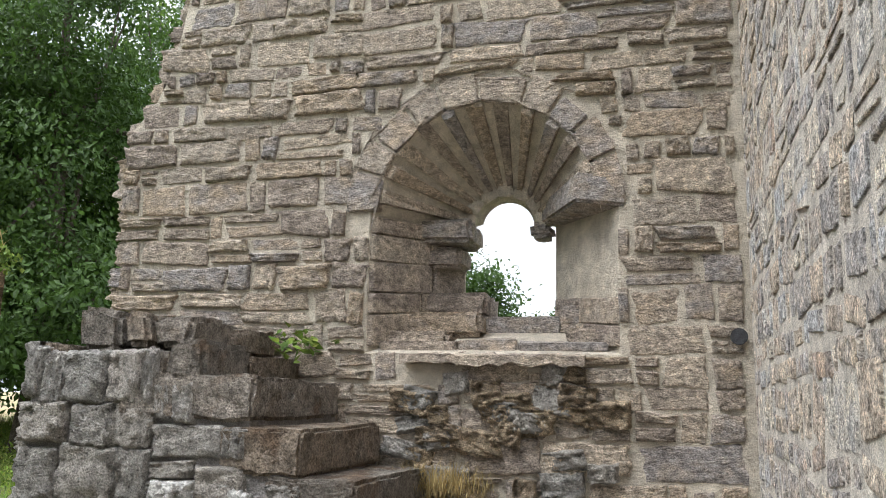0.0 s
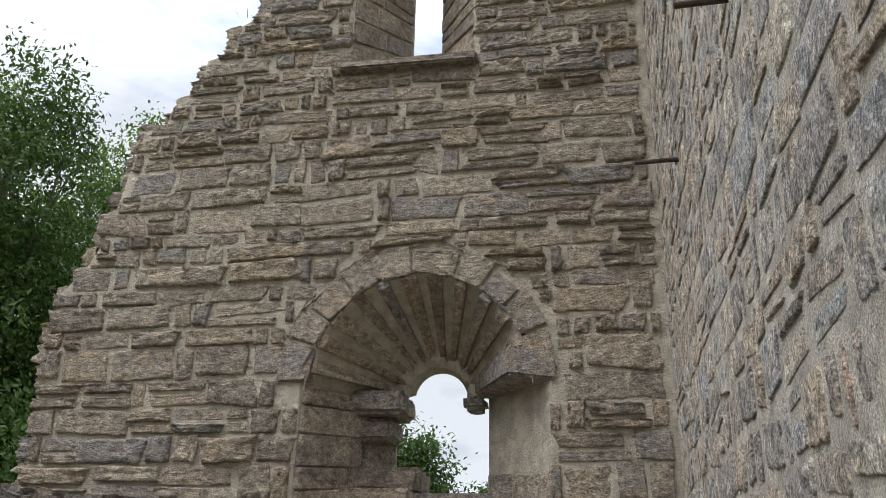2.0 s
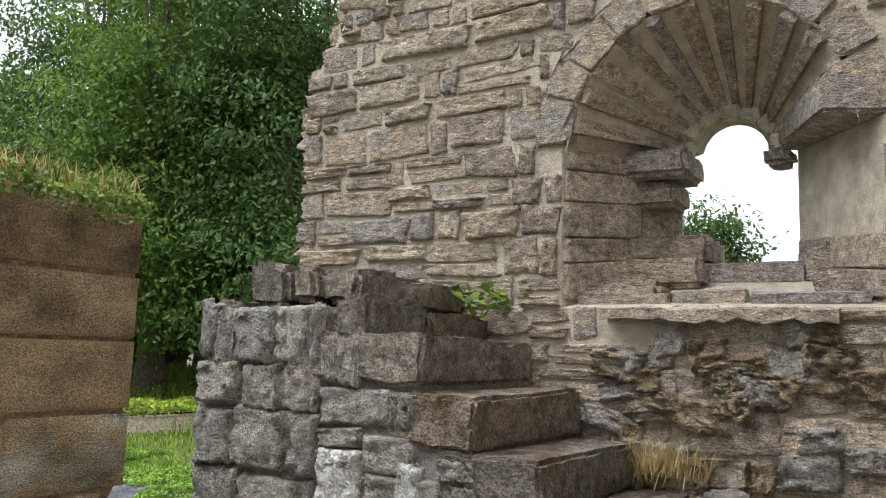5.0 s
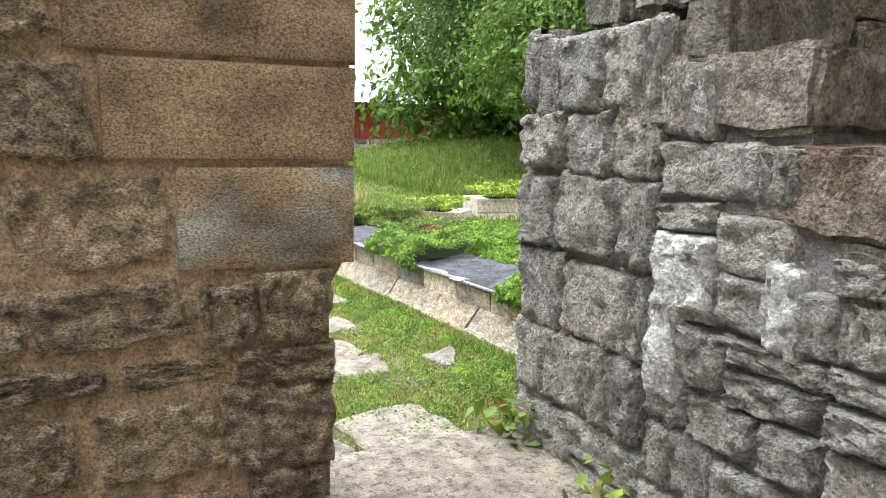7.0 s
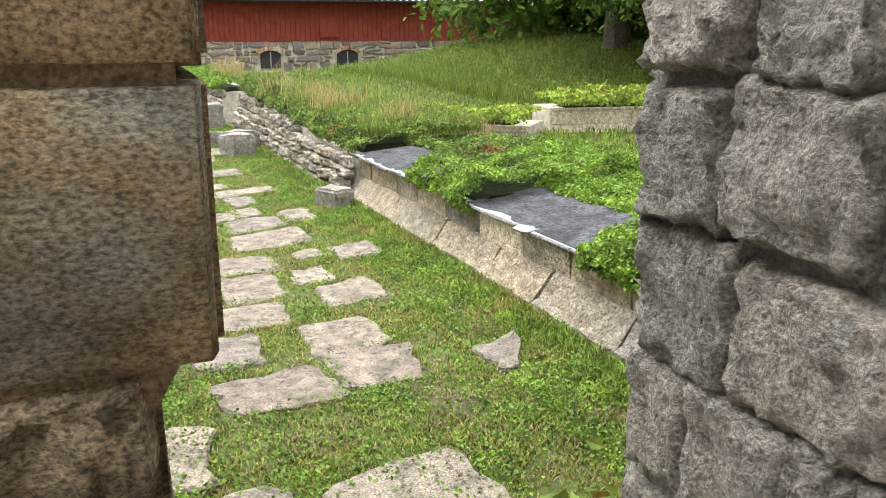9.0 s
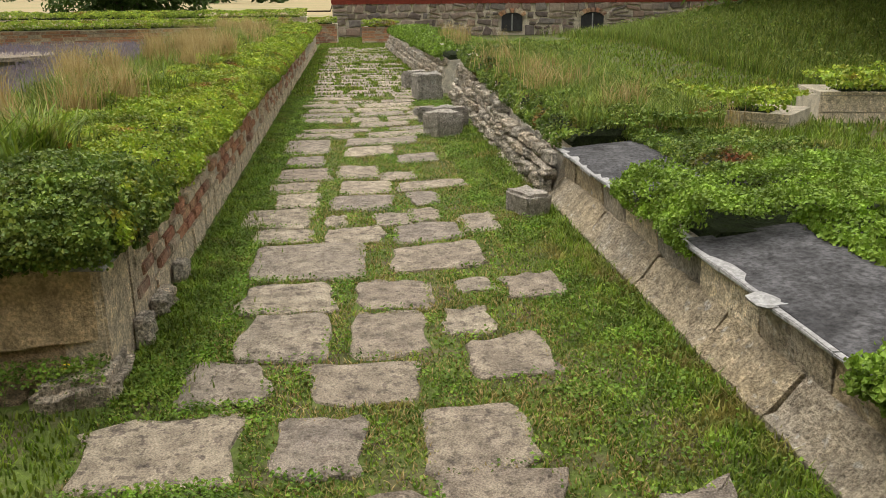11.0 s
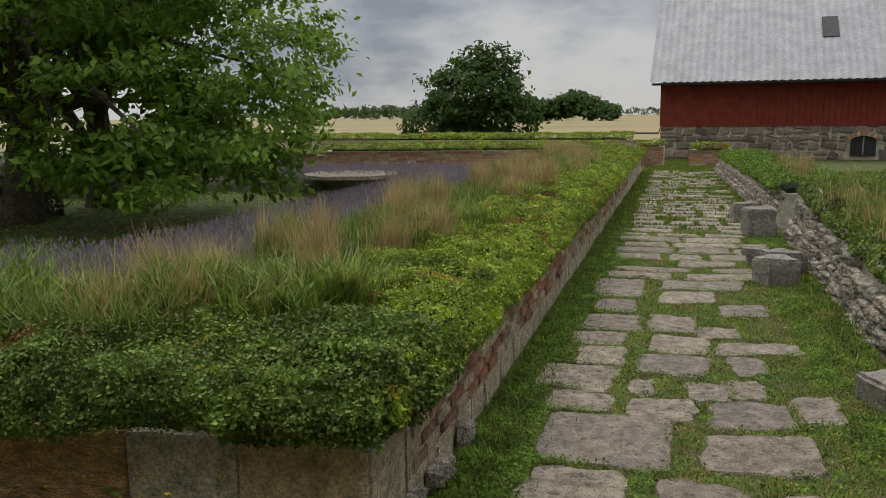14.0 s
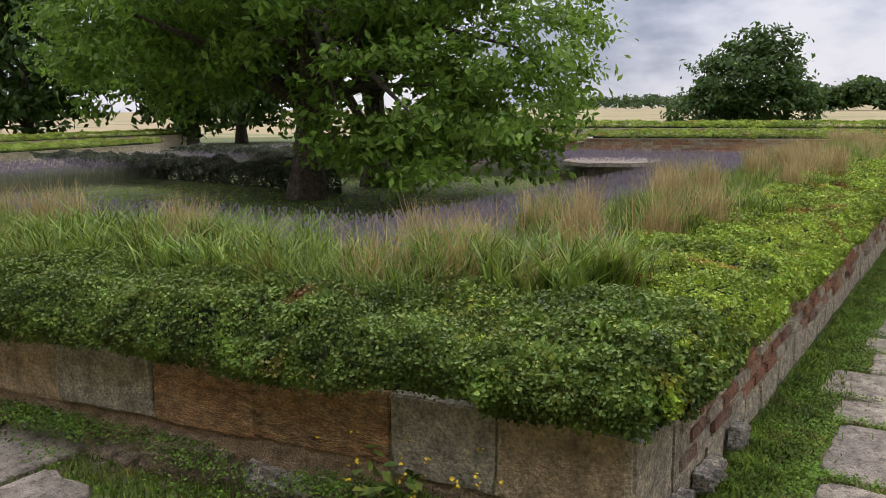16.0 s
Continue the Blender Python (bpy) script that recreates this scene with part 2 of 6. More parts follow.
SEDUM_Y = material("bright_sedum_leaves", [(0.10, 0.195, 0.02), (0.16, 0.27, 0.03), (0.22, 0.32, 0.045)], rough=0.5, grain=9, stain=2, bump=0.1, stain_amount=0.45, vary=0.7, leafy=0.25)
CLOVER = material("clover_leaves", [(0.06, 0.13, 0.014), (0.10, 0.20, 0.02), (0.16, 0.27, 0.03), (0.22, 0.25, 0.05)], rough=0.55, grain=9, stain=3, bump=0.1, stain_amount=0.45, vary=0.6, leafy=0.25)
# near-black green: the deep shade in gaps between leaves, put into the colour
SEDUM_C = material("sedum_gap_shade", [(0.018, 0.03, 0.008), (0.03, 0.046, 0.011)], grain=60, stain=5, bump=1.0, stain_amount=0.5, vary=0.0)
SEDUM_T = material("yellow_green_sedum", [(0.10, 0.19, 0.02), (0.19, 0.30, 0.03), (0.28, 0.36, 0.036), (0.37, 0.36, 0.05)], rough=0.5, grain=9, stain=1.4, bump=0.1,
                   stain_amount=0.5, vary=0.6, patch=((0.27, 0.12, 0.03), 2.1, 0.60, 0.70), leafy=0.25)
LEAF = material("walnut_leaves", [(0.115, 0.215, 0.027), (0.17, 0.295, 0.036), (0.235, 0.37, 0.05), (0.09, 0.165, 0.022)], rough=0.42, grain=4, stain=0.8, bump=0.05, stain_amount=0.3, leafy=0.5)
LEAF_W = material("woodland_leaves", [(0.075, 0.145, 0.02), (0.115, 0.205, 0.028), (0.165, 0.265, 0.04), (0.055, 0.10, 0.016)], rough=0.5, grain=4, stain=0.6, bump=0.05,
                  stain_amount=0.35, leafy=0.4)
LEAF_D = material("dark_leaves", [(0.035, 0.07, 0.014), (0.055, 0.10, 0.019), (0.07, 0.125, 0.023)], rough=0.5, grain=4, stain=0.6, bump=0.05, stain_amount=0.3, leafy=0.4)
LAVENDER = material("lavender_flowers", [(0.21, 0.17, 0.26), (0.26, 0.215, 0.30), (0.20, 0.175, 0.19), (0.30, 0.26, 0.27)], rough=0.8, grain=6, stain=2, bump=0.1, stain_amount=0.25, leafy=0.4)
LAV_BUSH = material("dark_lavender_bush", [(0.06, 0.085, 0.04), (0.09, 0.11, 0.06), (0.12, 0.12, 0.09)], rough=0.7, grain=6, stain=2, bump=0.1, stain_amount=0.4, leafy=0.25)
LAV_LEAF = material("lavender_foliage", [(0.15, 0.165, 0.10), (0.20, 0.21, 0.14), (0.12, 0.13, 0.08)], rough=0.7, grain=6, stain=2, bump=0.1, stain_amount=0.25, leafy=0.4)
SNOWWHITE = material("pale_water", [(0.62, 0.66, 0.7), (0.7, 0.72, 0.75)], rough=0.3, vary=0.0)

# ---------------------------------------------------------------- mesh helpers
rng = np.random.default_rng(7)


def mesh_of(name, verts, faces, smooth=False):
    """A mesh from arrays: verts n x 3, faces m x 3 or m x 4."""
    verts, faces = np.asarray(verts, np.float32), np.asarray(faces, np.int32)
    me = bpy.data.meshes.new(name)
    me.vertices.add(len(verts))
    me.vertices.foreach_set("co", verts.ravel())
    k = faces.shape[1]
    me.loops.add(faces.size)
    me.loops.foreach_set("vertex_index", faces.ravel())
    me.polygons.add(len(faces))
    me.polygons.foreach_set("loop_start", np.arange(0, faces.size, k, dtype=np.int32))
    me.polygons.foreach_set("use_smooth", np.full(len(faces), smooth))
    me.update(calc_edges=True)
    me.validate()
    return me


def part(name, data, mat, parent=None, label="", kind=""):
    """Links a bmesh or a mesh as one object under a thing or a part."""
    if isinstance(data, bmesh.types.BMesh):
        me = bpy.data.meshes.new(name)
        data.to_mesh(me)
        data.free()
        data = me
    if mat and not data.materials:
        data.materials.append(mat)
    ob = new(name, data)
    if parent:
        ob.parent = parent
    return tagged(ob, label=label, kind=kind)


def thing(name, label, category, group="", kind="", at=(0, 0, 0)):
    ob = new(name)
    ob.matrix_basis = pose(*at)
    return tagged(ob, label, category, group, kind)


def box(bm, x0, x1, y0, y1, z0, z1, bevel=0.0, rough=0.0):
    """A box, bevelled, with a little wear on its corners."""
    m = bmesh.ops.create_cube(bm, size=1)["verts"]
    for v in m:
        v.co = Vector((x0 + (v.co.x + 0.5) * (x1 - x0), y0 + (v.co.y + 0.5) * (y1 - y0), z0 + (v.co.z + 0.5) * (z1 - z0)))
        if rough:
            v.co += Vector(rng.uniform(-rough, rough, 3))
    if bevel:
        bmesh.ops.bevel(bm, geom=list({e for v in m for e in v.link_edges}), offset=bevel, segments=2, affect="EDGES", clamp_overlap=True)
    return bm


def stone_mesh(name, nx=9, nz=6, rough=0.35, corner=0.10, drop=0.5):
    """A unit quarry-faced stone: width and height 1 about the middle, from behind y = 0 to about y = -1."""
    jit = rng.uniform(-corner, corner, (4, 2))
    seed = rng.uniform(0, 100, 3)
    t = np.linspace(0, 1, nx + 1), np.linspace(0, 1, nz + 1)
    ease = [0.5 + np.sign(a - 0.5) * 0.5 * np.abs(2 * a - 1) ** 0.75 for a in t]
    verts, idx = [], {}
    for j, v in enumerate(ease[1]):
        for i, u in enumerate(ease[0]):
            off = (jit[0] * (1 - u) * (1 - v) + jit[1] * u * (1 - v) + jit[2] * (1 - u) * v + jit[3] * u * v)
            edge = i in (0, nx) or j in (0, nz)
            p = Vector((u * 2.6, v * 1.7, 0)) + Vector(seed)
            n1 = noise.fractal(p * 1.6, 1.0, 2.1, 4)
            wx, wz = noise.noise(p * 2.2 + Vector((9, 3, 1))), noise.noise(p * 2.2 + Vector((2, 7, 5)))
            ridge = noise.noise(Vector((u * 1.3 + seed[0], v * 4.0 + seed[1], seed[2])))
            out = 1.0 + rough * 1.3 * n1 + rough * 0.4 * ridge + rough * 0.35 * rng.normal() - (drop if edge else 0.0)
            idx[i, j] = len(verts)
            verts.append((u - 0.5 + off[0] * 0.6 + min(0.05, corner * 0.5) * wx, -max(0.1, out), v - 0.5 + off[1] * 0.6 + min(0.07, corner * 0.6) * wz))
    faces = [(idx[i, j], idx[i + 1, j], idx[i + 1, j + 1], idx[i, j + 1]) for j in range(nz) for i in range(nx)]
    rim = [(i, 0) for i in range(nx)] + [(nx, j) for j in range(nz)] + [(i, nz) for i in range(nx, 0, -1)] + [(0, j) for j in range(nz, 0, -1)]
    base = len(verts)
    for k in rim:
        x, _, z = verts[idx[k]]
        verts.append((x * 1.04, 0.35, z * 1.04))
    m = len(rim)
    for a in range(m):
        b = (a + 1) % m
        faces.append((idx[rim[b]], idx[rim[a]], base + a, base + b))
    return mesh_of(name, verts, faces, smooth=True)


def arrays(me):
    v = np.empty(len(me.vertices) * 3, np.float32)
    me.vertices.foreach_get("co", v)
    f = np.empty(len(me.polygons) * 4, np.int32)
    me.polygons.foreach_get("vertices", f)
    return v.reshape(-1, 3), f.reshape(-1, 4)


def courses(x0, x1, z0, z1, low, high, short, long, inside=None, gap=0.02):
    """Rough courses of rubble: rectangles (x, z, w, h) in which every one is one stone."""
    out, z = [], z0
    while z < z1 - 0.03:
        h = min(rng.uniform(low, high), z1 - z)
        x = x0 - rng.uniform(0, short)
        while x < x1:
            w = rng.uniform(short, long) if rng.random() < 0.75 else rng.uniform(short * 0.55, short)
            cx, cz = x + w / 2, z + h / 2 + rng.normal(0, 0.008)
            cells = [(cx, cz, w, h)]
            if h > 0.13 and w > 0.16 and rng.random() < 0.3:
                q = rng.uniform(0.4, 0.6)
                cells = [(cx, z + h * q / 2, w, h * q), (cx, z + h * (1 + q) / 2, w, h * (1 - q))]
            for c in cells:
                ex = min(c[0] + c[2] / 2, x1) - max(c[0] - c[2] / 2, x0)
                if ex < 0.06:
                    continue
                nx = (min(c[0] + c[2] / 2, x1) + max(c[0] - c[2] / 2, x0)) / 2
                if inside is None or inside(nx, c[1], ex, c[3]):
                    out.append((nx, c[1], ex - gap, c[3] - gap * 0.8))
                    continue
                parts_ = max(3, int(ex / 0.045))
                run = [inside(nx - ex / 2 + ex * (k + 0.5) / parts_, c[1], ex / parts_, c[3]) for k in range(parts_)]
                k = 0
                while k < parts_:
                    e_ = k
                    while e_ < parts_ and run[e_]:
                        e_ += 1
                    if e_ > k and ex * (e_ - k) / parts_ > 0.07:
                        out.append((nx - ex / 2 + ex * (k + e_) / 2 / parts_, c[1], ex * (e_ - k) / parts_ - gap, c[3] - gap * 0.8))
                    k = max(e_, k + 1)
            x += w
        z += h
    return out


def lay(rects, m, meshes, mat, parent, name, depth=0.045, limit=300, key=None, spin=2.0, uneven=(0.6, 1.35)):
    """Stones at rectangles of a wall plane m (x along, z up, -y outwards). The first are single parts, the rest one joined part."""
    if key:
        rects = sorted(rects, key=key)
    joined_v, joined_f, base = [], [], 0
    for k, (x, z, w, h) in enumerate(rects):
        me = meshes[int(rng.integers(len(meshes)))]
        loc = m @ pose(x, rng.normal(0, min(0.006, depth * 0.22)), z, 0, rng.normal(0, spin), 0) @ Matrix.Diagonal((w, depth * rng.uniform(*uneven), h, 1))
        if k < limit:
            ob = part(name, me, mat, parent)
            ob.matrix_basis = loc
        else:
            v, f = arrays(me)
            mm = np.array(loc)
            joined_v.append(v @ mm[:3, :3].T + mm[:3, 3])
            joined_f.append(f + base)
            base += len(v)
    if joined_v:
        part(name + "work", mesh_of(name + "work", np.concatenate(joined_v), np.concatenate(joined_f)), mat, parent, kind="stuff")


STONES = [stone_mesh("stone", 14, 11, 0.32, 0.15, 0.35) for _ in range(20)]
STONES_R = [stone_mesh("rubble", 9, 7, 0.30, 0.22, 0.3) for _ in range(18)]
STONES_G = [stone_mesh("grey_stone", 14, 11, 0.30, 0.10) for _ in range(14)]
STONES_J = [stone_mesh("jamb_rubble", 18, 14, 0.38, 0.16) for _ in range(10)]
STONE_J = material("olive_brown_stone", [(0.50, 0.38, 0.235), (0.58, 0.45, 0.29), (0.41, 0.32, 0.21), (0.54, 0.42, 0.28), (0.47, 0.37, 0.26)],
                   grain=120, stain=7, bump=1.8, bump_scale=30, stain_amount=0.7, bed=1.6, pits=60)
ASHLARS = [stone_mesh("ashlar", 12, 7, 0.035, 0.006, 0.12) for _ in range(6)]
PALE = material("pale_rough_stone", [(0.50, 0.45, 0.37), (0.57, 0.505, 0.42), (0.40, 0.365, 0.315), (0.53, 0.445, 0.345)], grain=90, stain=8, bump=1.5, bump_scale=24, stain_amount=0.65, pits=24)
STONES_P = [stone_mesh("pale_stone", 9, 7, 0.35, 0.16) for _ in range(12)]
for group, mat in ((STONES_P, PALE), (STONES, STONE), (STONES_R, STONE_R), (STONES_G, GREY), (STONES_J, STONE_J), (ASHLARS, ASHLAR)):
    for me in group:
        me.materials.append(mat)


def prism(name, loop, y0, y1, mat, holes=(), parent=None, back_holes=None):
    """A wall slab from a closed outline of (x, z), from y0 (front) to y1, with openings whose back outline may be smaller."""
    bm = bmesh.new()

    def fill(loops, y, flip):
        edges, rings = [], []
        for lp in loops:
            vs = [bm.verts.new((x, y, z)) for x, z in lp]
            rings.append(vs)
            edges += [bm.edges.new((vs[i], vs[(i + 1) % len(vs)])) for i in range(len(vs))]
        bmesh.ops.triangle_fill(bm, use_beauty=True, edges=edges)
        return rings

    front = fill([loop, *holes], y0, False)
    back = fill([loop, *(back_holes or holes)], y1, True)
    for a, b in zip(front, back):
        n = len(a)
        for i in range(n):
            j = (i + 1) % n
            bm.faces.new((a[i], a[j], b[j], b[i]))
    bmesh.ops.recalc_face_normals(bm, faces=bm.faces)
    return part(name, bm, mat, parent)


def arch_loop(cx, zs, r, zb, n=16, wl=None, wr=None):
    """Upright sides from zb up to zs, and a round head of radius r."""
    left, right = (wl if wl is not None else r), (wr if wr is not None else r)
    pts = [(cx + right, zb), (cx + right, zs)]
    pts += [(cx + r * math.cos(a), zs + r * math.sin(a)) for a in np.linspace(0, math.pi, n)[1:-1]]
    pts += [(cx - left, zs), (cx - left, zb)]
    return pts


def blades(pos, height, width, lean, mat, name, label, category, parent=None, seed=1, bend=0.5):
    """Grass: one bent blade of two faces at each place."""
    g = np.random.default_rng(seed)
    n = len(pos)
    a = g.uniform(0, 2 * np.pi, n)
    h = height * g.uniform(0.55, 1.3, n)
    d = np.stack([np.cos(a), np.sin(a), 0 * a], 1)
    side = np.stack([-np.sin(a), np.cos(a), 0 * a], 1) * (width * g.uniform(0.6, 1.3, n))[:, None]
    l = (lean * g.uniform(0.1, 1.0, n) * h)[:, None]
    up = np.array([0, 0, 1.0])
    mid = pos + d * l * 0.35 + up * (h * 0.55)[:, None]
    tip = pos + d * l + up * (h * (1 - 0.25 * bend))[:, None]
    v = np.stack([pos - side / 2, pos + side / 2, mid - side * 0.4, mid + side * 0.4, tip], 1).reshape(-1, 3)
    b = np.arange(n)[:, None] * 5
    f = np.concatenate([b + [0, 1, 3], b + [0, 3, 2], b + [2, 3, 4]])
    ob = part(name, mesh_of(name, v, f), mat, parent)
    return tagged(ob, label, category, kind="stuff")


def leaves_mesh(name, pos, nrm, size, g, long=1.6, droop=0.0, toss=0.55):
    """Leaves: one folded rhomb of two faces at each place, roughly facing nrm."""
    n = len(pos)
    t = g.normal(size=(n, 3))
    nn = nrm + g.normal(size=(n, 3)) * toss
    nn /= np.linalg.norm(nn, axis=1)[:, None] + 1e-9
    t -= nn * (t * nn).sum(1)[:, None]
    t[:, 2] -= droop
    t /= np.linalg.norm(t, axis=1)[:, None] + 1e-9
    b = np.cross(nn, t)
    s = (size * g.uniform(0.6, 1.35, n))[:, None]
    p0, p1 = pos - t * s * long / 2, pos + t * s * long / 2
    fold = nn * s * 0.14
    v = np.stack([p0, pos + b * s * 0.5 + fold + t * s * 0.08, p1, pos - b * s * 0.5 + fold + t * s * 0.08], 1).reshape(-1, 3)
    i = np.arange(n)[:, None] * 4
    f = np.concatenate([i + [0, 1, 2], i + [0, 2, 3]])
    return mesh_of(name, v, f)


def tube(bm, pts, radii, sides=8):
    rings = []
    for k, (p, r_) in enumerate(zip(pts, radii)):
        p = Vector(p)
        q = Vector(pts[min(k + 1, len(pts) - 1)]) - Vector(pts[max(k - 1, 0)])
        rot = q.to_track_quat("Z", "Y").to_matrix()
        rings.append([bm.verts.new(p + rot @ Vector((math.cos(a) * r_, math.sin(a) * r_, 0))) for a in np.linspace(0, 2 * math.pi, sides, endpoint=False)])
    for a, b in zip(rings, rings[1:]):
        for i in range(sides):
            bm.faces.new((a[i], a[(i + 1) % sides], b[(i + 1) % sides], b[i]))
    bm.faces.new(rings[-1])
    bm.faces.new(rings[0][::-1])


def tree(name, base, height, blobs, n_clusters, per, leaf, mat, label, seed, trunk_r=0.22, droop=0.3, spread=0.45, lean=(0, 0), shell=0.5, limbs=9, parent_group=""):
    """A tree: tapered trunk with limbs that run into its crown of leaf clusters. blobs: centres (from the base) and radii of the crown."""
    g = np.random.default_rng(seed)
    root = thing(name, label, "tree", parent_group, at=base)
    bm = bmesh.new()
    hs = np.linspace(0, 1, 7)
    stem = [(lean[0] * h * h + 0.1 * math.sin(5 * h + seed), lean[1] * h * h + 0.08 * math.cos(4 * h + seed), height * h) for h in hs]
    tube(bm, stem, [trunk_r * (1.35 if h == 0 else 1) * (1 - 0.82 * h) for h in hs])
    vol = np.array([b[3] * b[4] * b[5] for b in blobs]) ** 0.8
    pick = g.choice(len(blobs), n_clusters, p=vol / vol.sum())
    bl = np.array(blobs)[pick]
    d = g.normal(size=(n_clusters, 3))
    d /= np.linalg.norm(d, axis=1)[:, None]
    rad = (shell + (1 - shell) * g.random(n_clusters) ** 0.6)[:, None] * g.uniform(0.85, 1.12, n_clusters)[:, None]
    cl = bl[:, :3] + d * rad * bl[:, 3:6]
    for k in range(limbs):
        tip = Vector(cl[int(g.integers(n_clusters))])
        s = stem[int(g.integers(1, 5))]
        mid = Vector(s).lerp(tip, 0.5) + Vector((0, 0, 0.25 * g.random()))
        tube(bm, [s, mid, tip], [trunk_r * 0.38, trunk_r * 0.22, trunk_r * 0.05], 6)
    part("trunk", bm, BARK, root)
    pos = (cl[:, None] + g.normal(size=(n_clusters, per, 3)) * spread * np.array([1, 1, 0.55])).reshape(-1, 3)
    nrm = np.repeat(d * 0.6 + [0, 0, 0.7], per, 0)
    part("crown", leaves_mesh("crown", pos, nrm, leaf, g, 1.9, droop), mat, root)
    return root

# ---------------------------------------------------------------- ground
SLOPE = radians(2.6)
AE, AN = Vector((-math.cos(SLOPE), -math.sin(SLOPE), 0)), Vector((-math.sin(SLOPE), math.cos(SLOPE), 0))
AO = Vector((-5.98, 2.36, 0))


def alley(u, v, z=0.0):
    """A place in the paved alley: u along it from the bed's corner, v across it from the brick wall."""
    return AO + AE * u + AN * v + Vector((0, 0, z))


ALLEY = Matrix(((AE.x, AN.x, 0, AO.x), (AE.y, AN.y, 0, AO.y), (0, 0, 1, 0), (0, 0, 0, 1)))


def bump2(x, y, cx, cy, r, h):
    return h * np.exp(-(((x - cx) / r) ** 2 + ((y - cy) / r) ** 2))


def ground_z(x, y):
    x, y = np.asarray(x, float), np.asarray(y, float)
    z = bump2(x, y, -21.5, 13.2, 4.2, 0.7) + bump2(x, y, -15.5, 15.5, 4, 0.7) + bump2(x, y, -26, 16, 5, 0.9)
    u = (x - AO.x) * AE.x + (y - AO.y) * AE.y
    v = (x - AO.x) * AN.x + (y - AO.y) * AN.y
    right = np.clip((v - 2.6) / 0.5, 0, 1) * np.clip((-3.9 - x) / 0.4, 0, 1)
    z = z * np.clip((v - 3) / 3, 0, 1) + right * (0.2 * np.clip((10 - u) / 4, 0.15, 1) + 0.08 * np.clip((u - 3) / 3, 0, 1) * np.clip((6.0 - v) / 2, 0, 1) * np.clip((13 - u) / 4, 0.2, 1))
    bed = np.clip((-0.25 - v) / 0.3, 0, 1) * np.clip((u - 0.25 - 0.13 * v) / 0.3, 0, 1) * np.clip((20 - u) / 0.5, 0, 1)
    inner = np.clip((u - 0.13 * v - 2.2) / 1.0, 0, 1) * np.clip((-1.3 - v) / 0.9, 0, 1)
    z = z + bed * (0.42 * (1 - inner) + 0.02 * inner)
    z = z + 0.05 * np.clip((v - 1.25) / 0.8, 0, 1) * np.clip((2.6 - v) / 0.4, 0, 1) * np.clip((9 - u) / 3, 0, 1) * np.clip((-3.9 - x) / 0.5, 0, 1)
    far = np.hypot(x + 6, y)
    z = z - 1.6 * np.clip((far - 36) / 60, 0, 1)
    return z


def sheet_axis(core, step, far):
    a = list(np.arange(core[0], core[1] + 1e-6, step))
    d = step
    while a[-1] < far:
        d *= 1.35
        a.append(a[-1] + d)
    d = step
    while a[0] > -far:
        d *= 1.35
        a.insert(0, a[0] - d)
    return np.array(a)


gx, gy = sheet_axis((-32, 4), 0.3, 3500), sheet_axis((-14, 20), 0.3, 3500)
GX, GY = np.meshgrid(gx, gy)
GZ = ground_z(GX, GY)
near = (np.hypot(GX + 10, GY - 3) < 40)
GZ += near * 0.004 * np.sin(GX * 5.1 + np.cos(GY * 3.3)) * np.cos(GY * 4.7)
inside_room = (GX > -3.6) & (GX < 0.6) & (GY < 5.2)
GZ[inside_room] -= 0.03
nxv = len(gx)
ii, jj = np.meshgrid(np.arange(nxv - 1), np.arange(len(gy) - 1))
q = (jj * nxv + ii).ravel()
GROUND = material("turf_and_fields", [(0.06, 0.09, 0.016), (0.085, 0.12, 0.022), (0.11, 0.13, 0.03)], grain=25, stain=1.2, bump=0.6, bump_scale=30, stain_amount=0.35, vary=0.0,
                  patch=((0.10, 0.08, 0.045), 4.5, 0.48, 0.62))
# ripe fields take over beyond the gardens, in long strips
gn, gl = GROUND.node_tree.nodes, GROUND.node_tree.links
gb = gn["Principled BSDF"]
gpos, gsep = gn.new("ShaderNodeNewGeometry"), gn.new("ShaderNodeSeparateXYZ")
gl.new(gpos.outputs["Position"], gsep.inputs[0])
gfar = gn.new("ShaderNodeMapRange")
gl.new(gsep.outputs["X"], gfar.inputs["Value"])
gfar.inputs["From Min"].default_value, gfar.inputs["From Max"].default_value = -55, -70
gstrip, gsm, gsr = gn.new("ShaderNodeTexNoise"), gn.new("ShaderNodeMapping"), gn.new("ShaderNodeValToRGB")
gsm.inputs["Scale"].default_value = (0.02, 0.003, 1)
gl.new(gpos.outputs["Position"], gsm.inputs["Vector"])
gl.new(gsm.outputs["Vector"], gstrip.inputs["Vector"])
gstrip.inputs["Detail"].default_value = 2
gsr.color_ramp.elements[0].position, gsr.color_ramp.elements[0].color = 0.38, (0.16, 0.17, 0.07, 1)
gsr.color_ramp.elements[1].position, gsr.color_ramp.elements[1].color = 0.48, (0.28, 0.22, 0.115, 1)
gl.new(gstrip.outputs["Fac"], gsr.inputs["Fac"])
gmix = gn.new("ShaderNodeMix")
gmix.data_type = "RGBA"
gl.new(gfar.outputs["Result"], gmix.inputs["Factor"])
gl.new(gb.inputs["Base Color"].links[0].from_socket, gmix.inputs["A"])
gl.new(gsr.outputs["Color"], gmix.inputs["B"])
gl.new(gmix.outputs["Result"], gb.inputs["Base Color"])
ground = part("ground", mesh_of("ground", np.stack([GX, GY, GZ], -1).reshape(-1, 3), np.stack([q, q + 1, q + nxv + 1, q + nxv], 1), True), GROUND)
tagged(ground, "green turf running out to ripe yellow fields", "ground", kind="structure")

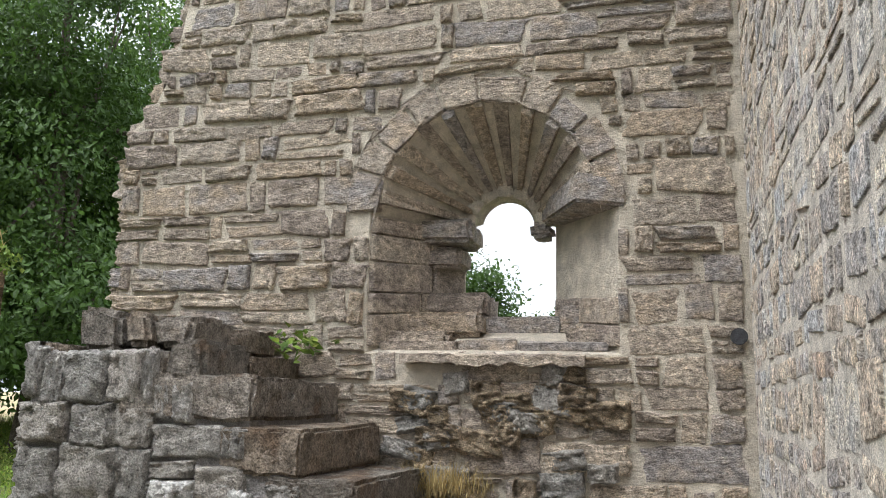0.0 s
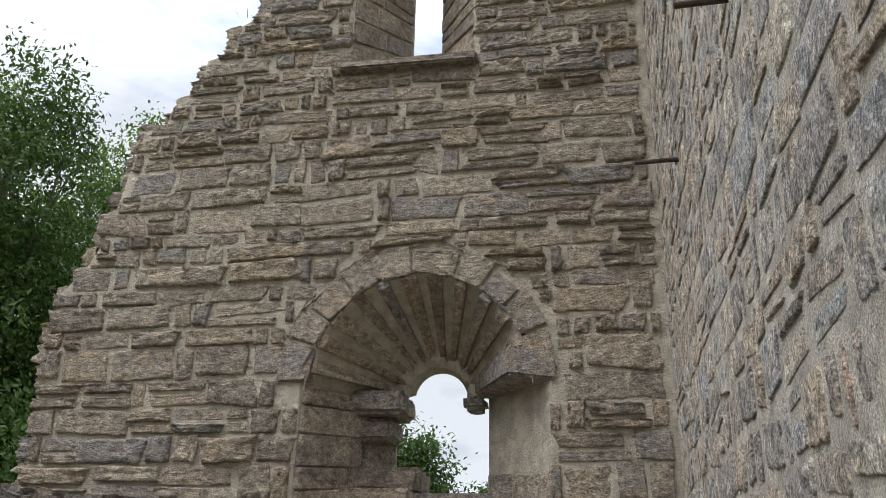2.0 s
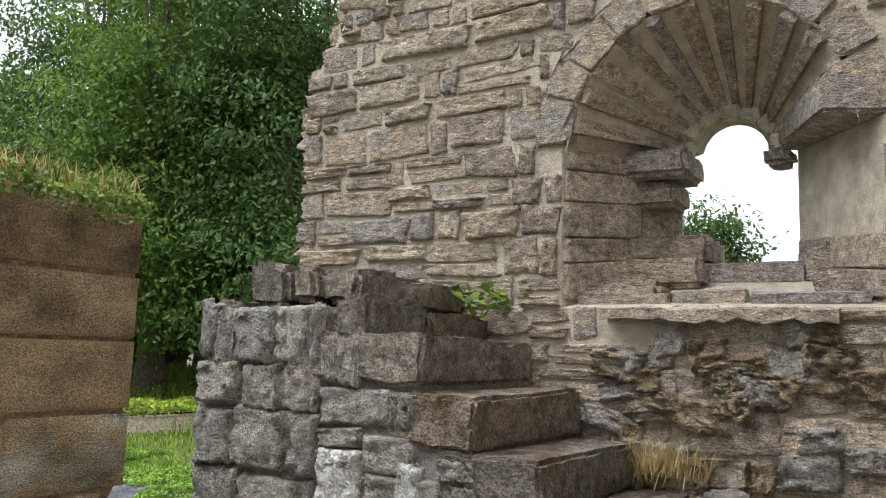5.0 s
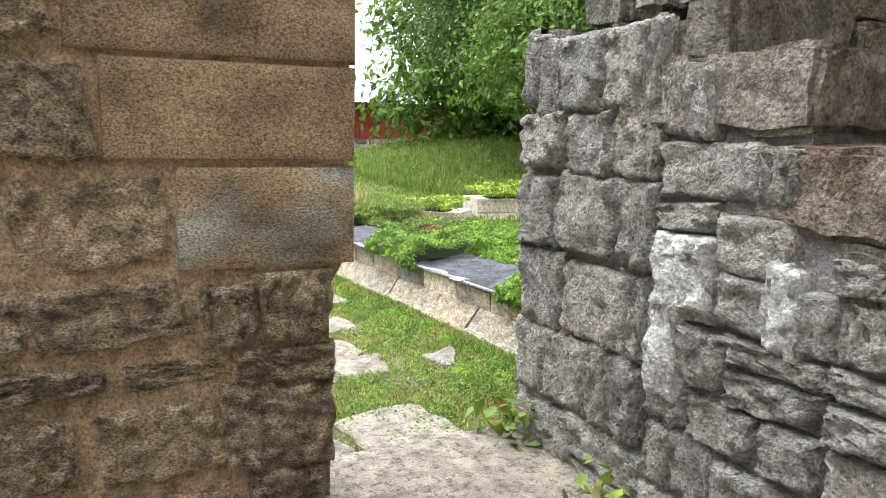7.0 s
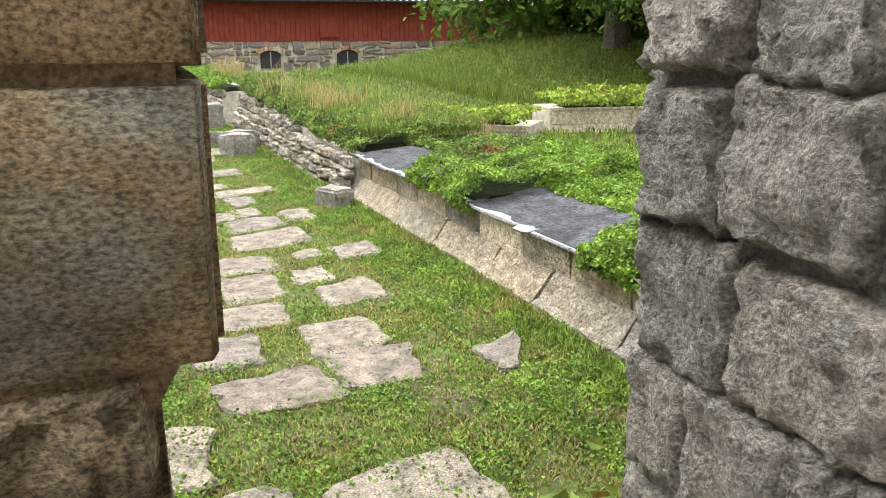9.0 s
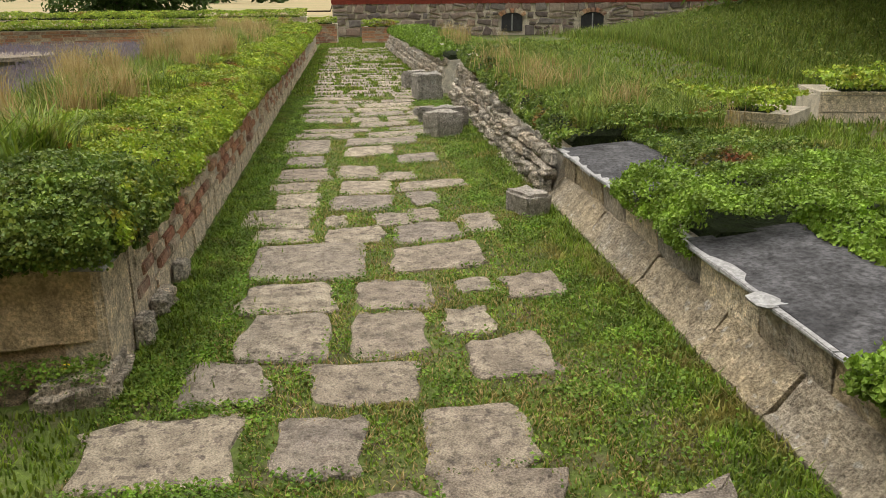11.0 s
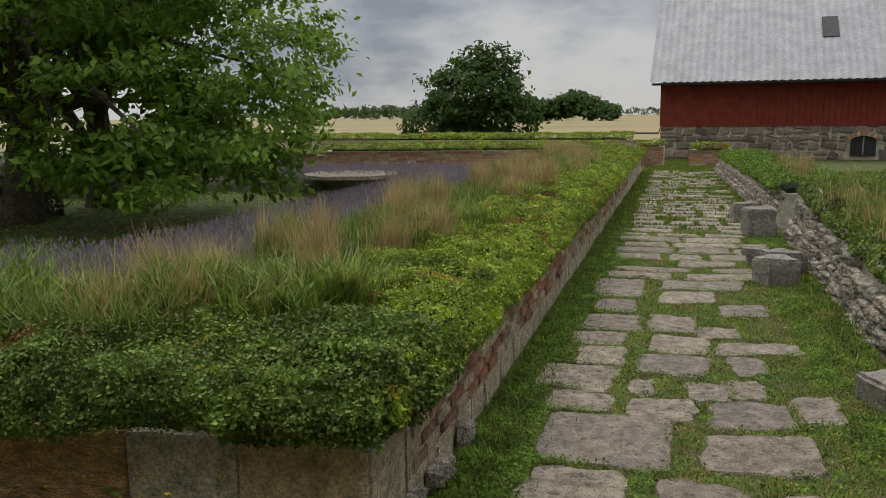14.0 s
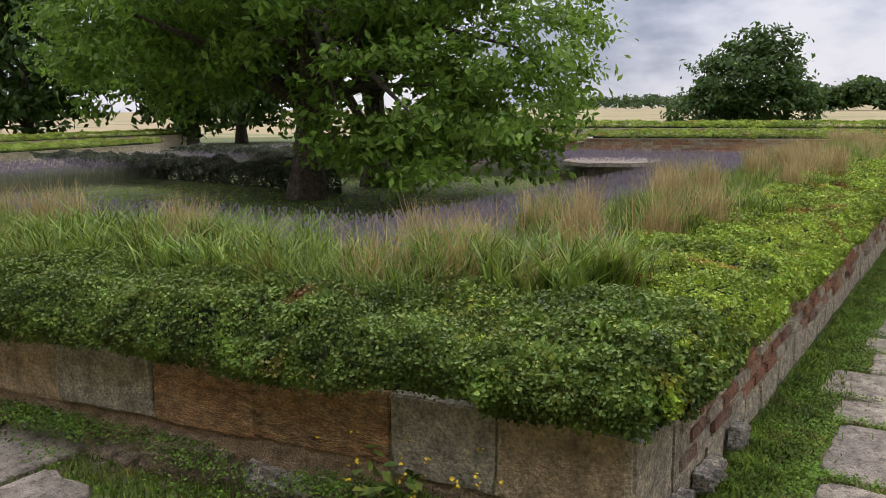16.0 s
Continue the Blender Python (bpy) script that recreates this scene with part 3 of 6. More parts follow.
# ---------------------------------------------------------------- the ruined wall with the windows
FRONT, BACK = 5.2, 6.0
EDGE = [(0.62, -0.1), (0.62, 7.8), (-2.2, 7.8), (-2.4, 7.2), (-2.5, 6.6), (-2.52, 6.0), (-2.75, 5.88), (-2.8, 5.62), (-3.02, 5.56), (-3.06, 5.25), (-3.26, 5.15), (-3.3, 4.98),
        (-3.48, 4.92), (-3.55, 4.6), (-3.6, 4.3), (-3.68, 3.95), (-3.78, 3.75), (-3.96, 3.55), (-3.95, 3.1), (-3.93, 2.6), (-3.95, 2.2), (-3.98, -0.1)]
LOW_F = arch_loop(-1.16, 2.83, 0.76, 1.86, 18, 0.81, 0.89)
LOW_B = arch_loop(-1.14, 2.86, 0.20, 2.16, 18, 0.33, 0.36)
UP_F = arch_loop(-1.28, 6.75, 0.5, 5.36, 12)
UP_B = arch_loop(-1.33, 6.72, 0.13, 5.86, 12)
wall_window = prism("wall_window", EDGE, FRONT, BACK, MORTAR, [LOW_F, UP_F], None, [LOW_B, UP_B])
tagged(wall_window, "ruined brown rubble wall with two splayed round-headed windows", "wall", kind="structure")


def edge_x(z):
    """The ruin's ragged end at a height."""
    pts = EDGE[2:]
    for (xa, za), (xb, zb) in zip(pts, pts[1:]):
        if zb <= z <= za:
            return xb + (xa - xb) * (z - zb) / max(1e-6, za - zb)
    return -2.2


def in_wall(x, z, w, h):
    if x - w * 0.15 < edge_x(z) or z > 7.7:
        return False
    l_, r_, b_, t_ = x - w / 2, x + w / 2, z - h / 2, z + h / 2
    for x0, x1, z0, zs, cx, rad in ((-2.00, -0.25, 1.90, 2.83, -1.16, 0.94), (-1.79, -0.77, 5.36, 6.75, -1.28, 0.52)):
        if r_ > x0 + 0.06 and l_ < x1 - 0.05 and t_ > z0 and b_ < zs:
            return False
        nx, nz = min(max(cx, l_), r_), min(max(zs, b_), t_)
        if t_ > zs and math.hypot(nx - cx, nz - zs) < rad:
            return False
    return not (1.76 < z < 1.92 and -1.75 < x < -0.45)


rects = courses(-4.0, 0.46, 0.0, 3.1, 0.13, 0.25, 0.2, 0.6, in_wall, 0.034) + courses(-4.0, 0.46, 3.1, 7.7, 0.1, 0.2, 0.18, 0.58, in_wall, 0.036)
lay(rects, pose(0, FRONT, 0), STONES, STONE, wall_window, "stone", 0.02, 300, key=lambda c: abs(c[1] - 2.9) + 0.4 * abs(c[0] + 1.4), uneven=(0.45, 1.9))

# ragged end: stones that stick out of the broken core
bits, rag_v, rag_f, base = 0, [], [], 0
z = 0.1
while z < 7.4:
    h = rng.uniform(0.1, 0.2)
    for d in np.arange(0.05, 0.8, 0.26):
        me = STONES[int(rng.integers(len(STONES)))]
        m = np.array(pose(edge_x(z + h / 2) + rng.uniform(-0.03, 0.05), FRONT + d + 0.1, z + h / 2, 0, 0, -90 + rng.uniform(-15, 15)) @ Matrix.Diagonal((0.27, 0.1, h * 0.92, 1)))
        v, f = arrays(me)
        rag_v.append(v @ m[:3, :3].T + m[:3, 3])
        rag_f.append(f + base)
        base += len(v)
    z += h
part("broken_core", mesh_of("broken_core", np.concatenate(rag_v), np.concatenate(rag_f)), STONE, wall_window, kind="stuff")

# arch stones round the head, and the fan of stones in its soffit
VN = 10
cuts = np.cumsum(np.r_[0, rng.uniform(0.75, 1.3, VN)])
cuts = cuts / cuts[-1] * math.pi
for k in range(VN):
    bm = bmesh.new()
    d = 0.2 * rng.uniform(0.8, 1.15)
    for a in np.linspace(cuts[k] + 0.012, cuts[k + 1] - 0.012, 4):
        for r_ in (0.755, 0.755 + d):
            for y in (FRONT - 0.018 - 0.008 * rng.random(), FRONT + 0.1):
                bm.verts.new((-1.16 + r_ * math.cos(a), y, 2.83 + r_ * math.sin(a)))
    bmesh.ops.convex_hull(bm, input=bm.verts)
    bmesh.ops.bevel(bm, geom=list(bm.edges), offset=0.01, segments=2, affect="EDGES")
    for v in bm.verts:
        v.co += Vector(noise.noise_vector(v.co * 9)) * 0.008
    part("voussoir", bm, STONE, wall_window)
for k in range(12):
    a0, a1 = math.pi * (k + 0.10 + rng.uniform(0, 0.08)) / 12, math.pi * (k + 0.66 + rng.uniform(-0.12, 0.12)) / 12
    proud = rng.uniform(0.02, 0.055)
    bm = bmesh.new()
    ring = []
    for t in (0.0, 0.3, 0.6, 0.82):
        y, cx, zs, r_ = FRONT + t * 0.8, -1.16 + 0.02 * t, 2.83 + 0.03 * t, 0.76 - 0.56 * t
        row = []
        for a in np.linspace(a0, a1, 4):
            for off in (0.03, -proud * (1 - 0.5 * t) - 0.012 * rng.random()):
                row.append(bm.verts.new((cx + (r_ + off) * math.cos(a), y, zs + (r_ + off) * math.sin(a))))
        ring.append(row)
    for ra, rb in zip(ring, ring[1:]):
        for i, j in ((1, 3), (3, 5), (5, 7), (0, 1), (7, 6)):
            bm.faces.new((ra[i], ra[j], rb[j], rb[i]))
    for row in (ring[0], ring[-1]):
        for i in (0, 2, 4):
            bm.faces.new((row[i], row[i + 1], row[i + 3], row[i + 2]))
    bmesh.ops.recalc_face_normals(bm, faces=bm.faces)
    part("soffit_stone", bm, STONE, wall_window)

# splayed jambs of the lower window
for side in (-1, 1):
    z = 1.9
    while z < 2.78:
        h = rng.uniform(0.12, 0.24)
        cut = rng.uniform(0.35, 0.65)
        for t0, t1 in ((0.0, cut), (cut, 0.97)):
            if z + h > 2.86 or (side > 0 and z > 2.1):
                continue
            bm = bmesh.new()
            for t, row in ((t0 + 0.015, 0), (t1 - 0.015, 1)):
                x = (-1.97 + 0.50 * t) if side < 0 else (-0.27 - 0.51 * t)
                zz = z + 0.3 * (1 - z / 3) * t
                for o in (0.03, -0.024 - 0.02 * rng.random()):
                    for zq in (zz + 0.005, zz + h - 0.005):
                        bm.verts.new((x + side * o, FRONT + t * 0.8, zq))
            bm.verts.ensure_lookup_table()
            bmesh.ops.convex_hull(bm, input=bm.verts)
            bmesh.ops.bevel(bm, geom=list(bm.edges), offset=0.008, segments=1, affect="EDGES")
            part("jamb_stone", bm, STONE, wall_window)
        z += h

for side in (-1, 1):
    z = 5.40
    while z < 6.7:
        h = rng.uniform(0.13, 0.26)
        cut = rng.uniform(0.35, 0.65)
        for t0, t1 in ((0.0, cut), (cut, 0.97)):
            bm = bmesh.new()
            for t in (t0 + 0.02, t1 - 0.02):
                x = -1.28 - 0.05 * t + side * (0.5 - 0.37 * t)
                zz = z + 0.38 * (1 - (z - 5.4) / 1.4) * t
                for o in (0.03, -0.012 - 0.014 * rng.random()):
                    for zq in (zz + 0.014, zz + h * (1 - 0.25 * t) - 0.014):
                        bm.verts.new((x + side * o, FRONT + t * 0.8, zq))
            bmesh.ops.convex_hull(bm, input=bm.verts)
            bmesh.ops.bevel(bm, geom=list(bm.edges), offset=0.008, segments=1, affect="EDGES")
            part("jamb_stone", bm, STONE, wall_window)
        z += h

# corbel block over the plain jamb, and broken corbel stones at the slit
bm = bmesh.new()
box(bm, -0.55, -0.22, FRONT - 0.025, FRONT + 0.7, 2.80, 3.0, 0.02, 0.02)
for v in bm.verts:
    v.co.x -= 0.36 * max(0, v.co.y - FRONT) / 0.7
    v.co.z -= (0.05 if v.co.z > 2.9 else 0.0) * max(0, v.co.y - FRONT) / 0.7 - (0.06 if v.co.x < -0.45 else 0)
part("corbel_block", bm, STONE, wall_window, "long flat corbel stone")
for x, zc, w, h, y0 in ((-1.60, 2.77, 0.50, 0.16, 0.38), (-1.68, 2.58, 0.50, 0.17, 0.45), (-1.60, 2.24, 0.78, 0.17, 0.44), (-1.66, 2.08, 0.86, 0.18, 0.30), (-1.74, 1.95, 0.66, 0.16, 0.12),
                     (-0.87, 2.80, 0.16, 0.1, 0.6), (-0.50, 2.12, 0.52, 0.2, 0.46), (-0.42, 1.96, 0.44, 0.18, 0.2)):
    bm = bmesh.new()
    box(bm, x - w / 2, x + w / 2, FRONT + y0, FRONT + 0.79, zc - h / 2, zc + h / 2, 0.03, 0.02)
    bmesh.ops.subdivide_edges(bm, edges=[e for e in bm.edges if e.calc_length() > 0.08], cuts=3, use_grid_fill=True)
    for v in bm.verts:
        v.co += Vector(noise.noise_vector(v.co * 9)) * 0.016
    part("jamb_stone", bm, STONE, wall_window)
bm = bmesh.new()
box(bm, -1.5, -0.7, FRONT + 0.45, FRONT + 0.82, 2.02, 2.15, 0.02, 0.01)
part("window_sill", bm, STONE, wall_window, "inner sill stone at the slit")
# arch ring at the back of the splay
for k in range(7):
    a = math.pi * (k + 0.5) / 7
    bm = bmesh.new()
    box(bm, -0.06, 0.06, -0.05, 0.06, -0.07, 0.05, 0.012, 0.008)
    ob = part("voussoir", bm, MORTAR, wall_window)
    ob.matrix_basis = pose(-1.14 + 0.31 * math.cos(a), BACK - 0.12, 2.83 + 0.31 * math.sin(a), 0, 90 - math.degrees(a), 0)
# projecting sill
bm = bmesh.new()
bmesh.ops.create_grid(bm, x_segments=18, y_segments=4, size=0.5)
for v in bm.verts:
    v.co = Vector((-1.09 + v.co.x * 1.2, FRONT - 0.01 + v.co.y * 0.2 + rng.normal(0, 0.008), 1.845 + 0.03 * (v.co.y + 0.5) + rng.normal(0, 0.006)))
ext = bmesh.ops.extrude_face_region(bm, geom=list(bm.faces))
for v in ext["geom"]:
    if isinstance(v, bmesh.types.BMVert):
        v.co.z -= 0.06 + rng.normal(0, 0.008)
bmesh.ops.recalc_face_normals(bm, faces=bm.faces)
part("window_sill", bm, STONE, wall_window, "worn projecting sill slab")
for x0, x1, d in ((-1.93, -1.36, 0.0), (-1.35, -0.93, 0.015), (-0.92, -0.31, 0.005)):
    bm = bmesh.new()
    box(bm, x0, x1, FRONT + 0.06, FRONT + 0.5, 1.86, 1.93 + d, 0.012, 0.01)
    for v in bm.verts:
        v.co.z += 0.12 * (v.co.y - FRONT)
        v.co.x += 0.62 * (v.co.y - FRONT) * (1 if v.co.x < -1.16 else -1) * (abs(v.co.x + 1.16) / 0.8)
    part("niche_stone", bm, STONE, wall_window)
bm = bmesh.new()
box(bm, -1.85, -0.75, FRONT - 0.10, FRONT + 0.3, 5.28, 5.36, 0.015, 0.015)
part("window_sill", bm, STONE, wall_window, "dark sill slab of the upper window")
# broken masonry below the sill
for _ in range(46):
    x, zc = rng.uniform(-1.75, -0.35), rng.uniform(0.7, 1.74)
    if math.hypot((x + 1.0) / 0.9, (zc - 1.2) / 0.65) > 1:
        continue
    ob = part("broken_stone", (STONES_G if rng.random() < 0.5 else STONES_J)[int(rng.integers(10))], None, wall_window)
    ob.matrix_basis = pose(x, FRONT + 0.01, zc, rng.uniform(-14, 14), rng.uniform(-14, 14), rng.uniform(-12, 12)) @ Matrix.Diagonal(
        (rng.uniform(0.14, 0.3), rng.uniform(0.05, 0.09), rng.uniform(0.1, 0.17), 1))
# drain hole in the corner
bm = bmesh.new()
bmesh.ops.create_cone(bm, cap_ends=True, segments=14, radius1=0.05, radius2=0.05, depth=0.05)
ob = part("drain_hole", bm, DARK, wall_window)
ob.matrix_basis = pose(0.42, FRONT - 0.03, 1.97, 90, 0, 0)

# ---------------------------------------------------------------- the long wall beside it
wall_side = prism("wall_side", [(-4.0, -0.1), (5.19, -0.1), (5.19, 7.8), (-4.0, 7.8)], 0, 0.7, MORTAR_P)
for v in wall_side.data.vertices:
    v.co = Vector((0.50 + v.co.y, v.co.x, v.co.z))
wall_side.data.flip_normals()
tagged(wall_side, "tall rubble wall of mixed brown and grey stones in pale mortar", "wall", kind="structure")
rects = courses(0.2, 5.15, 0.0, 7.6, 0.10, 0.23, 0.12, 0.34, None, 0.055)
side_m = pose(0.50, 0, 0, 0, 0, -90) @ pose(-2.2, 0, 0)
rects2 = [(2.2 - x, z, w, h) for x, z, w, h in rects]
lay(rects2, side_m, STONES_R, STONE_R, wall_side, "stone", 0.006, 300, key=lambda c: abs(c[1] - 2.4) + 0.5 * abs((2.2 - c[0]) - 3.2), spin=5, uneven=(0.4, 1.8))

for y, zc, ln in ((3.82, 3.62, 0.22), (2.16, 3.30, 0.17)):
    bm = bmesh.new()
    tube(bm, [(0.56, y, zc), (0.45, y, zc), (0.5 - ln, y, zc - 0.005)], [0.013, 0.013, 0.011], 8)
    ob = part("iron_rod", bm, IRON)
    tagged(ob, "rusty iron rod sticking out of the wall", "iron rod", group="iron rods in the wall")

# ---------------------------------------------------------------- stair and door jamb of grey stone
stair = thing("stone_stair", "steep stair of weathered grey stone blocks on rubble", "stair", at=(-2.4, 4.6, 0))
STAIR_Y = 3.96


def stair_part(name, bm, mat, label=""):
    ob = part(name, bm, mat, stair, label)
    ob.matrix_basis = Matrix.Translation((2.4, -4.6, 0))
    return ob


def roughen(bm, size=0.02, freq=7.0, longest=0.07):
    """Weathered, chipped faces."""
    for _ in range(4):
        bmesh.ops.subdivide_edges(bm, edges=[e for e in bm.edges if e.calc_length() > longest], cuts=1, use_grid_fill=True)
    for v in bm.verts:
        v.co += Vector(noise.noise_vector(v.co * freq)) * size + Vector(noise.noise_vector(v.co * freq * 3)) * size * 0.4


steps = [(-0.25, 0.15), (-0.57, 0.40), (-0.88, 0.65), (-1.19, 0.90), (-1.505, 1.15), (-1.825, 1.40), (-2.125, 1.665)]
for k, (x, zt) in enumerate(steps):
    nxt = steps[k + 1][0] if k + 1 < len(steps) else -2.75
    bm = bmesh.new()
    box(bm, nxt - 0.18, x, STAIR_Y - 0.01, 5.19, zt - 0.25, zt - 0.002 * k, 0.02, 0.015)
    roughen(bm, 0.016, 9.0, 0.05)
    stair_part("step", bm, STEP)
for x, zt in ((-0.3, 0.12), (-0.6, 0.37), (-0.9, 0.62), (-1.22, 0.87), (-1.53, 1.12), (-1.85, 1.37), (-2.15, 1.63)):
    bm = bmesh.new()
    box(bm, -3.56, x, STAIR_Y + 0.04, 5.18, zt - 0.25, zt, 0.0)
    stair_part("core", bm, MORTAR_G)
for cuts_, z0, z1, back in (((-3.60, -3.30, -2.98, -2.66, -2.42), 1.62, 1.83, 0.02), ((-3.32, -3.02, -2.84, -2.58), 1.81, 2.03, 0.06)):
    for xa, xb in zip(cuts_, cuts_[1:]):
        for ya, yb in ((STAIR_Y + back, STAIR_Y + 0.55), (STAIR_Y + 0.57, 5.18)):
            bm = bmesh.new()
            box(bm, xa + 0.006, xb - 0.006, ya + rng.uniform(-0.02, 0.03), yb, z0, z1 + rng.uniform(-0.05, 0.03), 0.035, 0.03)
            roughen(bm, 0.014, 8.0, 0.05)
            stair_part("upper_course", bm, STEP)


def stair_front(x, z, w, h):
    top = 1.63 if x > -2.75 else 1.8
    for sx, zt in steps:
        if x + w / 2 > sx - 0.3:
            top = min(top, zt - 0.25)
    return z + h / 2 < top + 0.05


big = courses(-3.58, -2.72, 0.0, 1.82, 0.22, 0.33, 0.24, 0.46, stair_front, 0.012) + courses(-2.72, -0.3, 0.0, 1.82, 0.13, 0.23, 0.2, 0.44, stair_front, 0.018)
for x, zc, w, h in big:
    ob = part("stone", STONES_G[int(rng.integers(len(STONES_G)))], GREY, stair)
    ob.matrix_basis = Matrix.Translation((2.4, -4.6, 0)) @ pose(x, STAIR_Y + 0.04, zc, 0, rng.normal(0, 2), 0) @ Matrix.Diagonal((w, rng.uniform(0.045, 0.07), h, 1))
for x, zc, w, h in courses(4.0, 5.18, 0.0, 1.85, 0.15, 0.26, 0.22, 0.4, None, 0.02):
    ob = part("stone", STONES_G[int(rng.integers(len(STONES_G)))], GREY, stair)
    ob.matrix_basis = Matrix.Translation((2.4, -4.6, 0)) @ pose(-3.56, x, zc, 0, 0, -90) @ Matrix.Diagonal((w, 0.08, h, 1))
for k, (x, zc, w, h) in enumerate(((-2.56, 0.98, 0.27, 0.25), (-2.62, 0.72, 0.15, 0.34), (-2.16, 0.94, 0.12, 0.26))):
    me = STONES_G[k].copy()
    me.materials.clear()
    me.materials.append(WHITE_LIME)
    ob = part("limewashed_stone", me, None, stair, "stone with patches of white limewash")
    ob.matrix_basis = Matrix.Translation((2.4, -4.6, 0)) @ pose(x, STAIR_Y + 0.03, zc) @ Matrix.Diagonal((w, 0.066, h, 1))

# ---------------------------------------------------------------- the wall with the other door jamb
wall_door = prism("wall_door", [(-4.0, -0.05), (2.84, -0.05), (2.86, 0.95), (2.92, 1.05), (2.93, 2.08), (2.3, 2.14), (-4.0, 2.2)], 0, 0.7, MORTAR_J)
for v in wall_door.data.vertices:
    v.co = Vector((-2.836 - v.co.y, v.co.x, v.co.z))
tagged(wall_door, "brown ashlar and rubble wall beside the doorway, topped with turf", "wall", kind="structure")
JAMB = [  # along the wall (y), height, width, height of the block
    (2.63, 1.975, 0.62, 0.24), (2.56, 1.72, 0.76, 0.25), (2.60, 1.455, 0.68, 0.27), (2.69, 1.165, 0.50, 0.29), (2.76, 0.91, 0.22, 0.20), (2.57, 0.90, 0.16, 0.19),
    (2.73, 0.745, 0.26, 0.11), (2.72, 0.56, 0.30, 0.24), (2.75, 0.32, 0.24, 0.2), (2.68, 0.1, 0.36, 0.2)]
for k, (y, zc, w, h) in enumerate(JAMB):
    me = (ASHLARS if k < 4 else STONES_J)[k % 6]
    if k == 3:
        me = me.copy()
        me.materials.clear()
        me.materials.append(BLUESTONE)
    ob = part("ashlar" if k < 4 else "stone", me, None, wall_door, "blue-grey facing block with brown stain" if k == 3 else "")
    ob.matrix_basis = pose(-2.85, y, zc, 0, 0, 90) @ Matrix.Diagonal((w * 0.985, 0.032 if k < 4 else 0.04, h * 0.95, 1))
    bm = bmesh.new()
    box(bm, -3.56, -2.885, y + w / 2 - 0.12, y + w / 2 + 0.015, zc - h / 2 + 0.003, zc + h / 2 - 0.003, 0.008, 0.005)
    part("quoin", bm, ASHLAR if k < 4 else STONE_J, wall_door)
rects = []
for y, zc, w, h in JAMB:
    if y + w / 2 < 2.8:
        continue
    left = y - w / 2 if abs(zc - 0.91) > 0.01 else 2.49
    if h > 0.2:
        q = rng.uniform(0.42, 0.58)
        rows_ = [(zc - h / 2, h * q), (zc - h / 2 + h * q, h * (1 - q))] if rng.random() < 0.2 else [(zc - h / 2, h)]
    else:
        rows_ = [(zc - h / 2, h)]
    for z0, hh in rows_:
        x = left
        while x > -3:
            ww = rng.uniform(0.2, 0.46)
            rects.append((x - ww / 2, z0 + hh / 2, ww - 0.045, hh * 0.96 - 0.032))
            x -= ww
lay(rects, pose(-2.85, 0, 0, 0, 0, 90), STONES_J, STONE_J, wall_door, "stone", 0.03, 200, key=lambda c: -c[0])

# ---------------------------------------------------------------- threshold and paving
def slab(name, pts, top, thick, mat, parent, label="", follow=False):
    """A worn flagstone from its corners, with uneven edges and a slightly domed top."""
    bm = bmesh.new()
    ring = []
    n = len(pts)
    for i in range(n):
        a, b = Vector(pts[i]), Vector(pts[(i + 1) % n])
        for t in (0.09, 0.3, 0.5, 0.7, 0.91):
            p = a.lerp(b, t)
            d = Vector((b.y - a.y, a.x - b.x)).normalized()
            ring.append(p + d * rng.normal(0, 0.013))
    c = sum(ring, Vector((0, 0))) / len(ring)
    layers = []
    for s, zz in ((1.0, top - thick), (1.0, top - 0.010), (0.97, top), (0.6, top + 0.004)):
        layers.append([bm.verts.new((*(c + (p - c) * s), zz + (float(ground_z(*(c + (p - c) * s))) if follow else 0) + rng.normal(0, 0.0025))) for p in ring])
    m = len(ring)
    for la, lb in zip(layers, layers[1:]):
        for i in range(m):
            bm.faces.new((la[i], la[(i + 1) % m], lb[(i + 1) % m], lb[i]))
    bm.faces.new(layers[-1])
    bmesh.ops.recalc_face_normals(bm, faces=bm.faces)
    return part(name, bm, mat, parent, label)


paving = thing("pavement", "worn pale flagstones set in grass along the alley", "pavement", kind="structure")
made = []
NEAR = [(-0.76, -0.33, 0.02, 0.54), (-0.73, -0.40, 0.64, 0.94), (-0.76, -0.34, 1.14, 1.47), (-1.18, -0.79, 1.16, 1.50), (-1.20, -0.86, 0.66, 1.12), (-1.02, -0.84, 0.10, 0.42),
        (-0.25, 0.10, 0.26, 0.57), (-0.30, 0.05, 0.74, 1.15), (-0.18, 0.20, 1.34, 1.68), (0.12, 0.61, 0.41, 0.78), (0.12, 0.57, 0.88, 1.23), (0.26, 0.56, 1.30, 1.52)]
MIDDLE = [(0.63, 1.03, 0.37, 0.81), (0.62, 1.01, 0.90, 1.27), (0.75, 0.95, 1.42, 1.59), (0.61, 0.91, 1.64, 1.92), (1.09, 1.74, 0.35, 0.95), (1.14, 1.60, 1.11, 1.63),
          (1.77, 2.07, 0.30, 0.65), (1.70, 2.04, 0.73, 1.11), (1.66, 2.05, 1.17, 1.56), (1.77, 2.19, 1.61, 1.80), (2.10, 2.56, 0.19, 0.62), (2.09, 2.37, 0.72, 0.86),
          (2.07, 2.34, 1.05, 1.28), (2.10, 2.43, 1.30, 1.47), (2.58, 3.00, 0.36, 0.67), (2.50, 2.91, 0.77, 1.19), (2.53, 2.91, 1.31, 1.51)]
